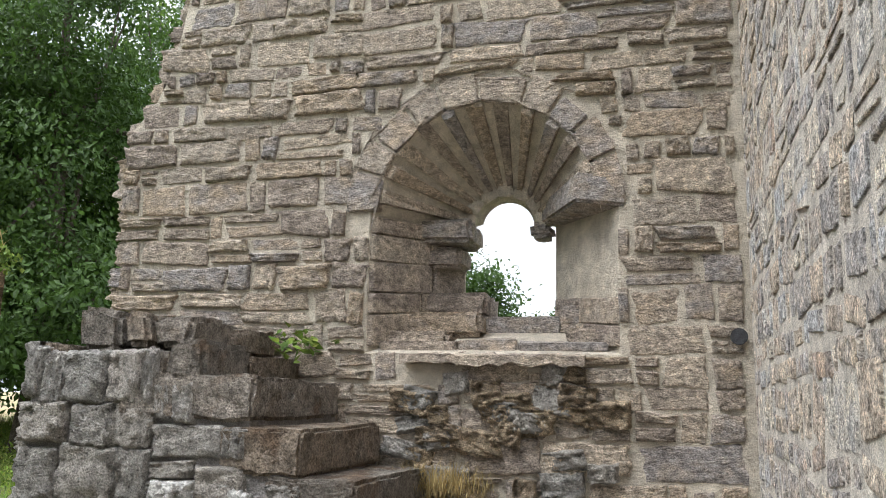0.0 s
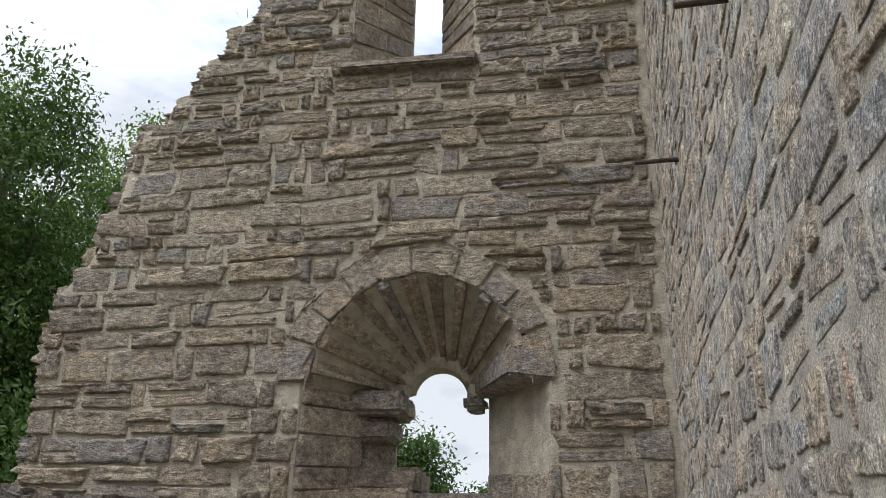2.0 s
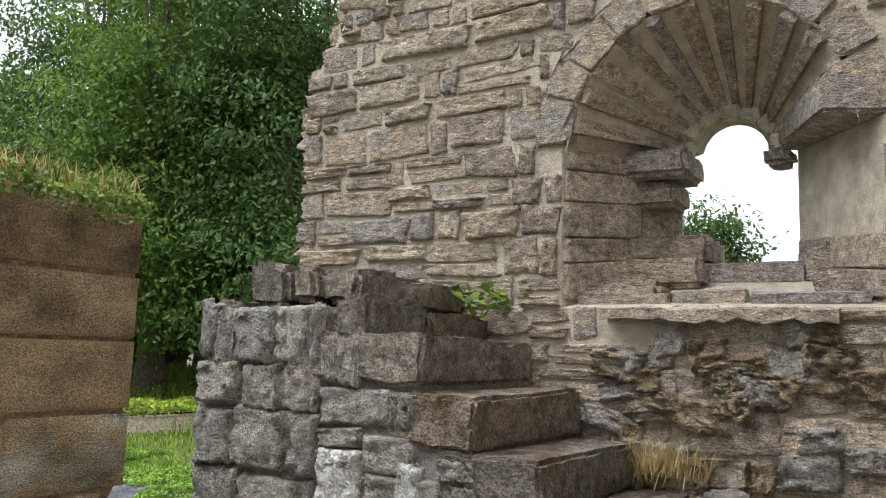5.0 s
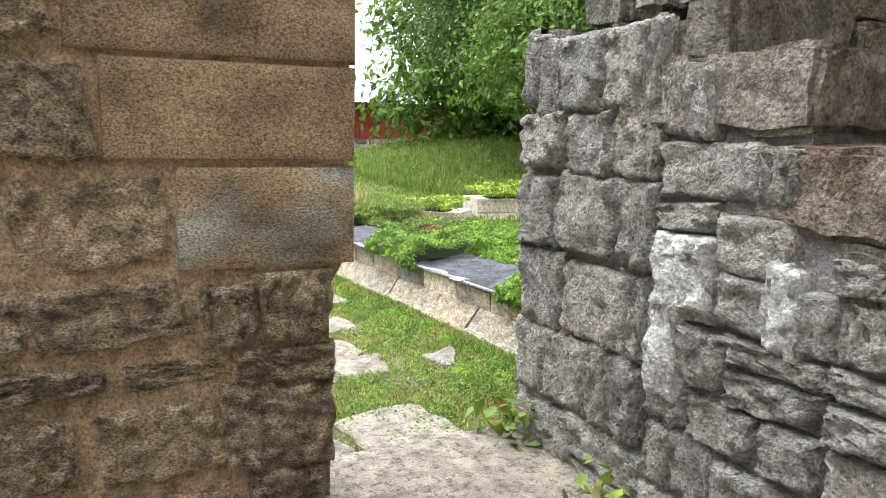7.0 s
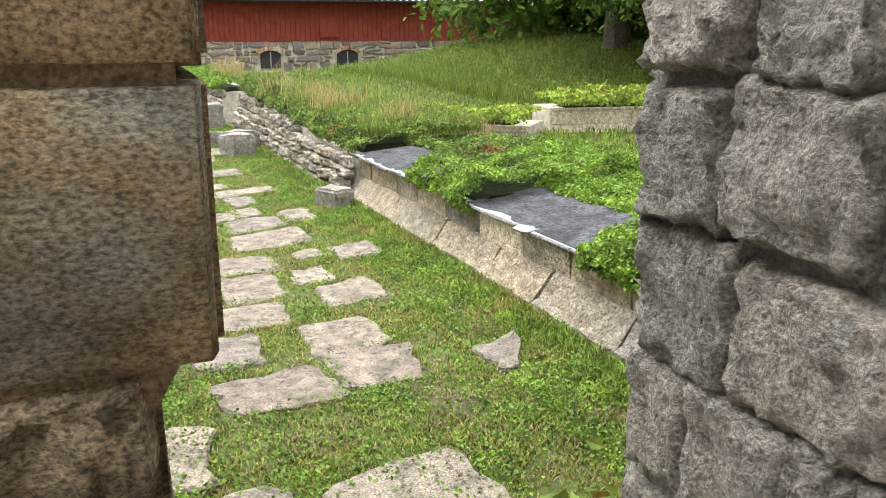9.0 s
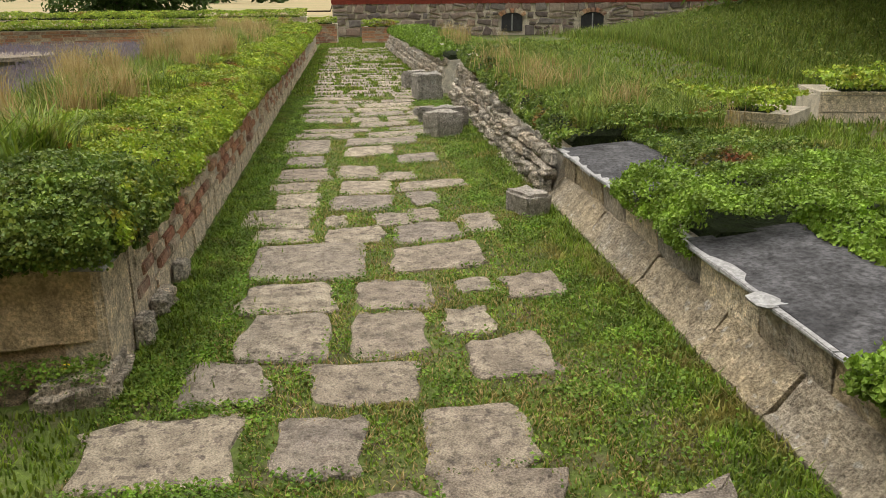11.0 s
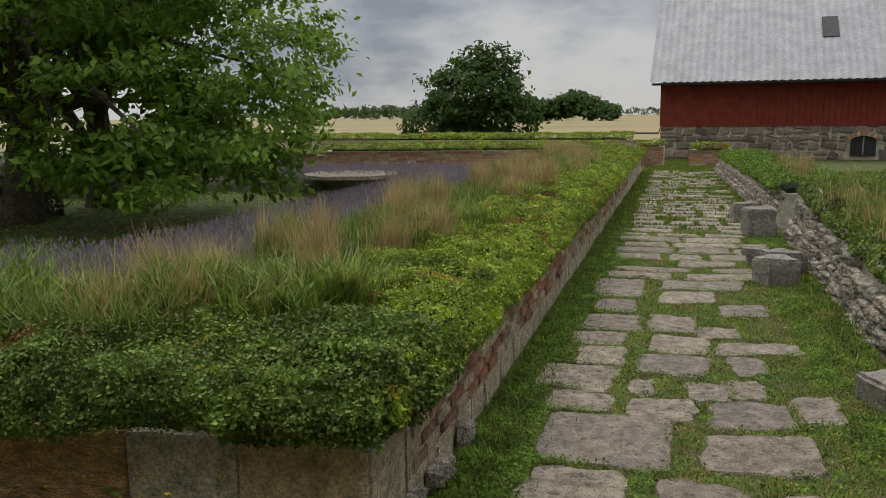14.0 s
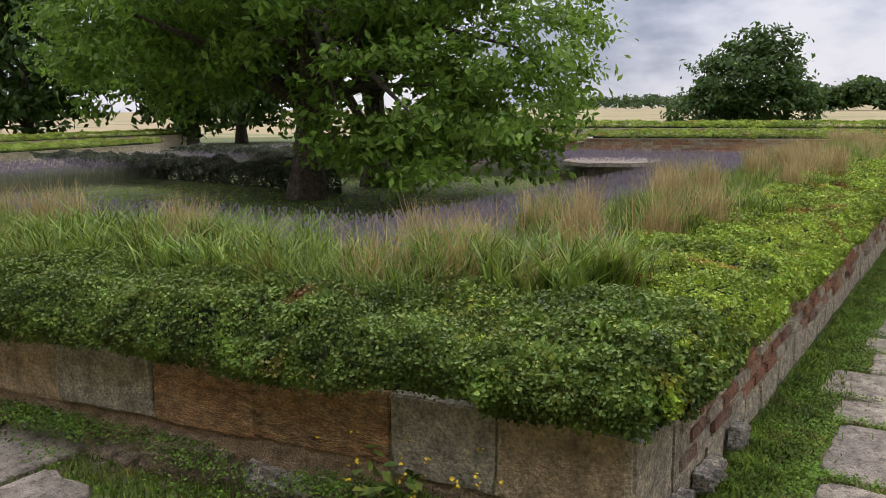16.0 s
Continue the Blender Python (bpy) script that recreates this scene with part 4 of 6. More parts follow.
FURTHER = [(3.04, 3.40, 0.27, 0.65), (2.96, 3.40, 0.81, 1.19), (2.99, 3.25, 1.25, 1.76), (3.45, 3.95, 0.31, 0.72), (3.5, 4.00, 0.80, 1.12), (3.38, 3.66, 1.16, 1.40),
           (4.02, 4.50, 0.33, 0.67), (4.45, 4.91, 0.87, 1.30), (4.01, 4.39, 1.30, 1.66), (4.60, 5.38, 0.26, 0.70), (5.0, 5.37, 0.85, 1.54)]
rows_u = []
for u0, u1, v0, v1 in NEAR + MIDDLE + FURTHER:
    rows_u.append((u0 - 0.008, u1 - u0 + 0.016, [(v0 - 0.008, v1 + 0.008)]))
slab("flagstone", [alley(-1.31, 1.76).xy, alley(-1.28, 1.84).xy, alley(-0.95, 2.02).xy, alley(-1.02, 1.74).xy], 0.022, 0.1, SLAB, paving, follow=True)
u = 5.43
while u < 20.5:
    h = rng.uniform(0.30, 0.5)
    cells, v = [], 0.26 + rng.uniform(0, 0.12)
    while v < 1.75:
        w = rng.uniform(0.32, 0.85)
        if rng.random() < (0.9 if u > 6 else 0.75):
            cells.append((v, min(v + w - 0.03, 2.0)))
        v += w + (rng.uniform(0.02, 0.22) if u < 6 else 0.03)
    rows_u.append((u, h - 0.06, cells))
    u += h
for u, h, cells in rows_u:
    for v0, v1 in cells:
        if v1 - v0 < 0.12:
            continue
        j = lambda: rng.uniform(-0.035, 0.035)
        pts = [alley(u + j(), v0 + j()).xy, alley(u + j(), v1 + j()).xy, alley(u + h + j(), v1 + j()).xy, alley(u + h + j(), v0 + j()).xy]
        made.append((u, v0, u + h, v1))
        slab("flagstone", pts, 0.012 + rng.uniform(-0.005, 0.006), 0.1, SLAB, paving, follow=True)
for pts in (((-5.5, -0.6), (-5.5, 0.0), (-5.05, 0.05), (-5.1, -0.65)), ((-5.3, 0.1), (-5.25, 0.5), (-4.8, 0.5), (-4.9, 0.1)), ((-4.45, 2.6), (-4.3, 3.0), (-4.75, 3.05), (-4.8, 2.6)),
            ((-4.2, 3.3), (-3.75, 3.35), (-3.7, 3.85), (-4.3, 3.8)), ((-3.75, 2.75), (-3.7, 3.3), (-4.25, 3.2), (-4.2, 2.75))):
    slab("flagstone", pts, 0.03, 0.1, SLAB, paving)
threshold = slab("threshold", ((-2.75, 2.75), (-2.8, 4.02), (-3.66, 4.02), (-3.62, 2.75)), 0.1, 0.14, SLAB, None)
tagged(threshold, "worn pale stone threshold slab in the doorway", "threshold", kind="structure")
room_floor = slab("floor", ((0.49, -3.0), (0.49, 5.18), (-2.7, 5.18), (-2.7, -3.0)), 0.02, 0.08, SLAB, None)
tagged(room_floor, "pale stone floor inside the ruin", "floor", kind="structure")

# ---------------------------------------------------------------- the bed's walls
FRONT_D = Vector((0.17, -0.985, 0)).normalized()
FRONT_N = Vector((0.985, 0.17, 0)).normalized()


def place_box(name, origin, along, out, x0, x1, d0, d1, z0, z1, mat, parent, bevel=0.012, rough=0.008, label=""):
    bm = bmesh.new()
    box(bm, x0, x1, d0, d1, z0, z1, bevel, rough)
    if rough > 0.003 and x1 - x0 < 1.2:
        roughen(bm, 0.006 + rough * 0.5, 9.0, 0.09)
    for v in bm.verts:
        v.co = origin + along * v.co.x + out * v.co.y + Vector((0, 0, v.co.z))
    bmesh.ops.recalc_face_normals(bm, faces=bm.faces)
    return part(name, bm, mat, parent, label)


bed_wall = thing("garden_wall", "low garden wall of pale ashlar and red brick round the bed", "garden wall", kind="structure")
corner = Vector((-5.98, 2.36, 0))
ORANGE = material("orange_sandstone", [(0.60, 0.32, 0.14), (0.60, 0.40, 0.21), (0.52, 0.29, 0.15)], grain=70, stain=6, bump=1.1, stain_amount=0.5, vary=0.0, patch=((0.22, 0.14, 0.08), 6, 0.64, 0.76), bed=2.5)
GREENISH = material("grey_green_sandstone", [(0.46, 0.43, 0.33), (0.54, 0.48, 0.36), (0.42, 0.34, 0.23)], grain=70, stain=5, bump=1.0, stain_amount=0.45, vary=0.0)
TAN = material("tan_sandstone", [(0.64, 0.49, 0.30), (0.55, 0.42, 0.27), (0.68, 0.52, 0.32)], grain=70, stain=5, bump=1.0, stain_amount=0.38, vary=0.0, patch=((0.22, 0.16, 0.10), 6, 0.64, 0.76))
FACES = (TAN, GREENISH, ORANGE, ORANGE, GREENISH, TAN, GREENISH)
x = 0.03
for k, w in enumerate((0.45, 0.42, 0.62, 0.55, 0.6, 0.5, 0.7, 0.6, 0.55, 0.7, 0.8)):
    place_box("ashlar", corner, FRONT_D, FRONT_N, x, x + w - 0.003, -0.32, rng.uniform(-0.012, 0.008), 0.17 + rng.uniform(-0.01, 0.02), 0.47, FACES[k % len(FACES)], bed_wall, 0.006, 0.004)
    x += w
x = -0.05
for k in range(16):
    w = rng.uniform(0.28, 0.62)
    place_box("footing_stone", corner, FRONT_D, FRONT_N, x, x + w - 0.006, -0.2, rng.uniform(0.06, 0.26), -0.05, rng.uniform(0.03, 0.12), STONE_J if k % 3 else PALE, bed_wall, 0.035, 0.03)
    x += w
place_box("mortar_bed", corner, FRONT_D, FRONT_N, 0.02, 6.4, -0.3, -0.02, -0.05, 0.22, MORTAR_J, bed_wall, 0.0, 0.0)
# along the alley: brick above, pale stone below
u = 0.0
while u < 20.5:
    w = rng.uniform(0.25, 0.5)
    place_box("ashlar" if u < 8 else "stone", corner, AE, AN, u, u + w - 0.012, -0.3, -0.005 + rng.uniform(-0.01, 0.012), -0.03, 0.155 if u > 0.4 else 0.47, RENDER_W, bed_wall, 0.012, 0.012 if u > 0.5 else 0.002)
    u += w
bk = 0
brick_bm = bmesh.new()
box(brick_bm, -0.105, 0.105, -0.03, 0.03, -0.03, 0.03, 0.006, 0.003)
brick_me = bpy.data.meshes.new("brick")
brick_bm.to_mesh(brick_me)
brick_me.materials.append(BRICK)
brick_pale = brick_me.copy()
brick_pale.materials.clear()
brick_pale.materials.append(RENDER_W)
rot_alley = Matrix(((AE.x, AN.x, 0), (AE.y, AN.y, 0), (0, 0, 1))).to_4x4()
for rowz in (0.195, 0.268, 0.341, 0.414):
    u = 0.55 + (0.11 if rowz in (0.268, 0.414) else 0)
    while u < 14.5:
        if rng.random() < 0.9:
            ob = part("brick", brick_pale if rng.random() < 0.36 else brick_me, None, bed_wall)
            ob.matrix_basis = Matrix.Translation(alley(u, -0.025 + rng.normal(0, 0.004), rowz)) @ rot_alley @ Matrix.Diagonal((rng.uniform(0.85, 1.05), 1, 1, 1))
        u += 0.222
place_box("mortar_bed", corner, AE, AN, 0.45, 20.5, -0.3, -0.02, 0.13, 0.45, MORTAR, bed_wall, 0.0, 0.0)
for k in range(4):
    u = rng.uniform(0.3, 1.3)
    ob = part("footing_stone", STONES_P[k % 12], PALE, bed_wall)
    ob.matrix_basis = Matrix.Translation(alley(u, 0.02, 0.07)) @ rot_alley @ pose(0, 0, 0, 0, 0, 180) @ Matrix.Diagonal((rng.uniform(0.1, 0.18), 0.045, rng.uniform(0.08, 0.12), 1))
bm = bmesh.new()
box(bm, -0.12, 0.05, -0.1, 0.03, 0.472, 0.485, 0.003, 0.006)
ob = part("zinc_flashing", bm, ZINC, bed_wall, "dented zinc flashing on the corner")
ob.matrix_basis = Matrix.Translation(corner)

# ---------------------------------------------------------------- wall on the other side of the alley
PLINTH = material("grey_brown_plinth_stone", [(0.37, 0.32, 0.25), (0.42, 0.35, 0.25), (0.33, 0.30, 0.26), (0.46, 0.37, 0.24)], grain=60, stain=6, bump=1.0, bump_scale=30, stain_amount=0.42,
                  patch=((0.50, 0.47, 0.42), 18, 0.62, 0.7), pits=40)
kerb_wall = thing("plinth_wall", "low stone wall with a chamfered plinth beside the alley", "wall", kind="structure")


def profile_block(name, u0, u1, prof, mat, parent, label=""):
    """A block along the alley from a closed profile of (v, z)."""
    bm = bmesh.new()
    us = np.linspace(u0, u1, 6)
    rings = [[bm.verts.new(alley(uu, v + rng.normal(0, 0.006), z + rng.normal(0, 0.005))) for v, z in prof] for uu in us]
    n = len(prof)
    for a, b in zip(rings, rings[1:]):
        for i in range(n):
            bm.faces.new((a[i], a[(i + 1) % n], b[(i + 1) % n], b[i]))
    bm.faces.new(rings[0])
    bm.faces.new(rings[-1])
    bmesh.ops.recalc_face_normals(bm, faces=bm.faces)
    return part(name, bm, mat, parent, label)


u = -2.35
while u < 2.9:
    w = rng.uniform(0.5, 1.0)
    profile_block("plinth_stone", u, min(u + w, 3.0) - 0.012, [(2.25, -0.05), (2.235, 0.075), (2.27, 0.10), (2.36, 0.215), (2.5, 0.215), (2.5, -0.05)], PLINTH, kerb_wall)
    u += w
u = -2.35
while u < 3.0:
    w = rng.uniform(0.3, 0.6)
    profile_block("ashlar", u, u + w - 0.01, [(2.365 + rng.uniform(0, 0.015), 0.205), (2.36, 0.36), (2.68, 0.365), (2.68, 0.205)], RENDER_W if rng.random() < 0.35 else (ORANGE if rng.random() < 0.08 else PLINTH), kerb_wall)
    u += w
for u0, u1 in ((-1.45, 0.33), (1.05, 2.5)):
    bm = bmesh.new()
    bmesh.ops.create_grid(bm, x_segments=16, y_segments=12, size=0.5)
    for v in bm.verts:
        uu, vv = (u0 + u1) / 2 + v.co.x * (u1 - u0), 2.68 + v.co.y * 0.66
        v.co = alley(uu, vv, 0.388 + 0.10 * (vv - 2.35) + 0.006 * noise.noise(Vector((uu * 5, vv * 5, 0))))
    bmesh.ops.solidify(bm, geom=list(bm.faces), thickness=0.012)
    ob = part("lead_sheet", bm, LEAD, kerb_wall, "weathered dark lead capping sheet")
    k = 0
    uu = u0
    while uu < u1:
        w = rng.uniform(0.12, 0.3)
        bm = bmesh.new()
        box(bm, uu, uu + w, 2.325, 2.395, 0.37, 0.388, 0.004, 0.006)
        ob = part("zinc_flashing", bm, ZINC, kerb_wall)
        for v in ob.data.vertices:
            v.co = alley(v.co.x, v.co.y, v.co.z)
        uu += w * 0.97
bm = bmesh.new()
bmesh.ops.create_icosphere(bm, subdivisions=2, radius=0.06)
for v in bm.verts:
    v.co = Vector((v.co.x * 1.3, v.co.y * 0.9, v.co.z * 0.22)) + Vector(noise.noise_vector(v.co * 40)) * 0.012
ob = part("zinc_flashing", bm, ZINC, kerb_wall, "crumpled zinc flap")
ob.matrix_basis = Matrix.Translation(alley(-0.42, 2.33, 0.385))


def rough_wall(u0, u1, v0, v1, low, high, seed):
    """Rough stones laid without courses along the alley; its line and height change evenly from end to end."""
    g = np.random.default_rng(seed)
    at = lambda u, a, b: a + (b - a) * (u - u0) / (u1 - u0)
    for a, b in zip(np.linspace(u0, u1, 9), np.linspace(u0, u1, 9)[1:]):
        v, h = at((a + b) / 2, v0, v1), at((a + b) / 2, low, high)
        profile_block("wall_core", a, b, [(v + 0.03, -0.05), (v + 0.13, h - 0.03), (v + 0.75, h), (v + 0.75, -0.05)], MORTAR_P, kerb_wall)
    z = 0.0
    while z < max(low, high) - 0.04:
        h = g.uniform(0.08, 0.15)
        u = u0
        while u < u1 - 0.05:
            w = g.uniform(0.13, 0.36)
            if z + h * 0.8 < at(u + w / 2, low, high):
                ob = part("stone", STONES_P[int(g.integers(12))], PALE, kerb_wall)
                ob.matrix_basis = Matrix.Translation(alley(u + w / 2, at(u, v0, v1) + 0.03 + 0.1 * z / high, z + h / 2)) @ rot_alley @ pose(0, 0, 0, 0, g.uniform(-6, 6), 0) @ Matrix.Diagonal((w * 0.95, g.uniform(0.03, 0.08), h * 0.93, 1))
            u += w
        z += h


rough_wall(2.45, 7.9, 2.22, 2.26, 0.36, 0.62, 3)
rough_wall(9.4, 20.5, 2.22, 1.95, 0.5, 0.42, 4)

# ---------------------------------------------------------------- planting
def scatter(n, f, g, box_uv):
    """Random places kept where f(u, v) says so; returns u, v."""
    u = g.uniform(box_uv[0], box_uv[1], n)
    v = g.uniform(box_uv[2], box_uv[3], n)
    keep = f(u, v)
    return u[keep], v[keep]


def uv_world(u, v, z):
    return np.stack([AO.x + AE.x * u + AN.x * v, AO.y + AE.y * u + AN.y * v, z], 1)


def sedum_bank(name, path, width, top, drop, density, leaf, mat, label, seed, side=1, lump=0.05, mass=True):
    """A cushion of sedum along a path of points: domed on top and hanging over the edge on its outer side."""
    g = np.random.default_rng(seed)
    pts = [Vector(p) for p in path]
    seg = [(b - a).length for a, b in zip(pts, pts[1:])]
    total = sum(seg)
    hangw = drop + 0.3
    n = int(total * (width + hangw) * density)
    s = np.sort(g.uniform(0, total, n))
    if total > 15:
        s = s[g.random(n) < np.clip(1.3 - s / 12, 0.28, 1)]
        n = len(s)
        leaf = leaf * np.clip(0.9 + s / 14, 1, 1.9)
    t = g.uniform(0, 1, n)
    acc = np.concatenate([[0], np.cumsum(seg)])
    k = np.clip(np.searchsorted(acc, s) - 1, 0, len(seg) - 1)
    P = np.array([p[:] for p in pts])
    w = ((s - acc[k]) / np.array(seg)[k])[:, None]
    base = P[k] * (1 - w) + P[k + 1] * w
    d = (P[k + 1] - P[k]) / np.array(seg)[k][:, None]
    out = np.stack([d[:, 1], -d[:, 0], 0 * d[:, 0]], 1) * side
    cross = t * (width + hangw)
    lumps = np.array([noise.noise(Vector((b_[0] * 3.1, b_[1] * 3.1, c_ * 3 + seed))) for b_, c_ in zip(base, cross)])
    lumps2 = np.array([noise.noise(Vector((b_[0] * 0.9, b_[1] * 0.9, seed * 3.7))) for b_ in base])
    lumps3 = np.array([noise.noise(Vector((b_[0] * 11, b_[1] * 11, c_ * 11 + seed))) for b_, c_ in zip(base, cross)])
    over = np.clip((cross - width) / hangw, 0, 1) * (0.9 + 0.4 * lumps2)
    hang = cross > width
    x_out = np.where(hang, 0.11 * np.sin(np.clip(over, 0, 1) * 2.7) + lump * lumps * np.clip(over * 4, 0, 1), cross - width)
    z = np.where(hang, top * (1 - 0.1) - over * (drop + top * 0.3) + lump * 1.6 * lumps * np.clip(1 - over * 2, 0, 1), top * (1 - 0.1 * (cross / width) ** 4) + lump * 1.6 * lumps + 0.06 * lumps2)
    pos = base + out * x_out[:, None]
    pos[:, 2] = base[:, 2] + z
    pos[:, 2] += 0.024 * lumps3
    pos += out * (0.03 * lumps3 * hang)[:, None] + g.normal(0, 0.01, pos.shape)
    nrm = np.where(hang[:, None], out + [0, 0, 0.5], np.array([0, 0, 1.0]) + out * 0.2)
    me = leaves_mesh(name, pos, nrm, leaf, g, 1.15, 0.0, 0.9)
    ob = part(name, me, mat)
    tagged(ob, label, "sedum", kind="stuff")
    if not mass:
        return ob
    # filler cushion beneath the leaves, near-black to stand in for shade between them
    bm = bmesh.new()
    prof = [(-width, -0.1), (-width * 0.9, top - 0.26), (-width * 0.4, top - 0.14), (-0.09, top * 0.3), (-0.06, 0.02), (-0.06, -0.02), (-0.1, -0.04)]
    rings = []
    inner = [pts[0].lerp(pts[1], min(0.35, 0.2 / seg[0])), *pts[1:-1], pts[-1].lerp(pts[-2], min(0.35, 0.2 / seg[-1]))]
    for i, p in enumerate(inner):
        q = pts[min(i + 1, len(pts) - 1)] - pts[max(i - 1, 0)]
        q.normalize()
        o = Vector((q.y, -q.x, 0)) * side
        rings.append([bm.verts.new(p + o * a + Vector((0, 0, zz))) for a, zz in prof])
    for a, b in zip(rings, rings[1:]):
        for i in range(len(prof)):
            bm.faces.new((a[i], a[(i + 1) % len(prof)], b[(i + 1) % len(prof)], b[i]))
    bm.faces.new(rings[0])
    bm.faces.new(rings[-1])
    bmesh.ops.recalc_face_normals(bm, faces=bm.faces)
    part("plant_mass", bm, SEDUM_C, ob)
    return ob


def line(a, b, n):
    return [Vector(a).lerp(Vector(b), i / n) for i in range(n + 1)]


SED_Z = 0.46
sedum_bank("sedum_hedge", line(alley(0.0, 0.02, SED_Z), alley(20.3, 0.02, SED_Z), 20), 0.95, 0.23, 0.08, 12000, 0.0145, SEDUM_T, "thick cushion of green and rusty sedum on the bed's edge", 11, 1, 0.055)
sedum_bank("sedum_hedge", line(corner + FRONT_D * -0.05 + Vector((0, 0, SED_Z)), corner + FRONT_D * 6.5 + Vector((0, 0, SED_Z)), 12), 0.75, 0.28, 0.17, 15000, 0.0145, SEDUM,
           "dense dark green sedum hanging over the ashlar edge", 12, -1)
sedum_bank("sedum_hedge", [corner + FRONT_D * 0.5 + Vector((0, 0, SED_Z)), corner + FRONT_D * 0.22 + Vector((-0.0, 0, SED_Z)), corner + Vector((-0.04, -0.07, SED_Z)),
                           corner + Vector((-0.12, 0.0, SED_Z)), alley(0.35, 0.02, SED_Z), alley(0.7, 0.02, SED_Z)], 0.5, 0.27, 0.14, 13000, 0.017, SEDUM,
           "sedum cushion round the bed's corner", 17, 1, 0.05, False)
sedum_bank("sedum_clump", line(alley(0.2, 2.4, 0.36), alley(1.2, 2.4, 0.36), 4), 1.5, 0.2, 0.16, 15000, 0.0155, SEDUM_Y, "bright green sedum clump on the wall top", 13, -1, 0.06)
sedum_bank("sedum_clump", line(alley(-2.0, 2.42, 0.34), alley(-0.98, 2.42, 0.34), 4), 0.4, 0.2, 0.2, 12000, 0.018, SEDUM_Y, "round bush of green sedum on the wall top", 14, -1, 0.06)
sedum_bank("sedum_clump", line(alley(-1.2, 2.98, 0.40), alley(0.4, 2.98, 0.40), 4), 0.5, 0.1, 0.05, 9000, 0.018, SEDUM_Y, "low sedum growing behind the lead sheet", 18, -1, 0.04)
sedum_bank("sedum_clump", line(alley(1.1, 2.98, 0.40), alley(2.7, 2.98, 0.40), 4), 0.7, 0.1, 0.05, 8000, 0.018, SEDUM, "dark sedum growing behind the lead sheet", 19, -1, 0.04)
sedum_bank("sedum_clump", line(alley(2.5, 2.42, 0.37), alley(7.9, 2.42, 0.6), 6), 1.1, 0.2, 0.12, 4500, 0.02, SEDUM, "sedum and grass on the rough wall top", 15, -1, 0.06)
sedum_bank("sedum_clump", line(alley(9.3, 2.34, 0.5), alley(20.4, 2.08, 0.42), 8), 0.9, 0.17, 0.12, 2000, 0.03, SEDUM_Y, "bright sedum over the wall top", 16, -1, 0.07)


def cross_wall(name, a, b, height, seed, width=0.7, red=False):
    """A low wall in the gardens with a sedum top."""
    a, b = Vector(a), Vector(b)
    d = (b - a).normalized()
    o = Vector((d.y, -d.x, 0))
    w = thing(name, "low red brick wall with sedum on top" if red else "low pale stone wall with sedum on top", "garden wall", "low garden walls", kind="structure")
    bm = bmesh.new()
    n = max(2, int((b - a).length / 0.45))
    ln = (b - a).length
    place_box("wall_core", a, d, o, 0, ln, -width, -0.012, -0.2, height - 0.01, MORTAR, w, 0.0, 0.0)
    z = 0.0
    step = 0.075 if red else 0.16
    while z < height - 0.03:
        x = rng.uniform(-0.2, 0)
        bw = 0.25 if red else 0.5
        verts = bmesh.new()
        while x < ln:
            x1 = min(x + bw * rng.uniform(0.8, 1.2), ln)
            box(verts, max(x, 0), x1 - 0.012, -0.02, 0.0 + rng.uniform(0, 0.006), z + 0.006, min(z + step, height) - 0.006, 0)
            x = x1
        for v in verts.verts:
            v.co = a + d * v.co.x + o * v.co.y + Vector((0, 0, v.co.z))
        bmesh.ops.recalc_face_normals(verts, faces=verts.faces)
        part("brick_course" if red else "stone_course", verts, BRICK if red else RENDER_W, w, kind="stuff")
        z += step
    sedum_bank("sedum_hedge", line(a + Vector((0, 0, height)), b + Vector((0, 0, height)), max(2, int(ln / 1.5))), width, 0.16, 0.08, 1300, 0.035, SEDUM_T, "sedum on a low garden wall", seed, 1, 0.05)
    return w


cross_wall("garden_wall", (-10.65, 7.5, 0.15), (-10.2, 10.2, 0.15), 0.36, 21)
cross_wall("garden_wall", (-11.2, 5.5, 0.15), (-10.0, 6.9, 0.15), 0.24, 22)
cross_wall("garden_wall", (-22.6, -6.2, 0.0), (-24.6, 1.0, 0.0), 0.7, 23, 0.8, True)
cross_wall("garden_wall", (-17.5, -8.6, 0.0), (-22.6, -6.2, 0.0), 0.6, 24, 0.8, True)
cross_wall("garden_wall", (-27.5, -12.0, 0.0), (-28.5, 1.0, 0.0), 0.82, 25, 1.4)
cross_wall("gate_pier", (-29.0, 0.95, 0.0), (-29.0, 1.85, 0.0), 0.6, 26, 0.5, True)
cross_wall("gate_pier", (-29.0, 2.6, 0.0), (-28.8, 3.7, 0.0), 0.5, 27, 0.5, True)
cross_wall("garden_wall", (-12.0, -17.5, 0.0), (-19.0, -19.0, 0.0), 0.5, 28, 0.8)
cross_wall("garden_wall", (-14.0, -22.5, 0.0), (-24.0, -24.0, 0.0), 0.6, 29, 0.8)

# grass between the flagstones, avoiding them
g1 = np.random.default_rng(5)


def off_slabs(u, v):
    keep = np.ones(len(u), bool)
    for a, b, c, d in made:
        keep &= ~((u > a + 0.02) & (u < c - 0.02) & (v > b + 0.02) & (v < d - 0.02))
    return keep


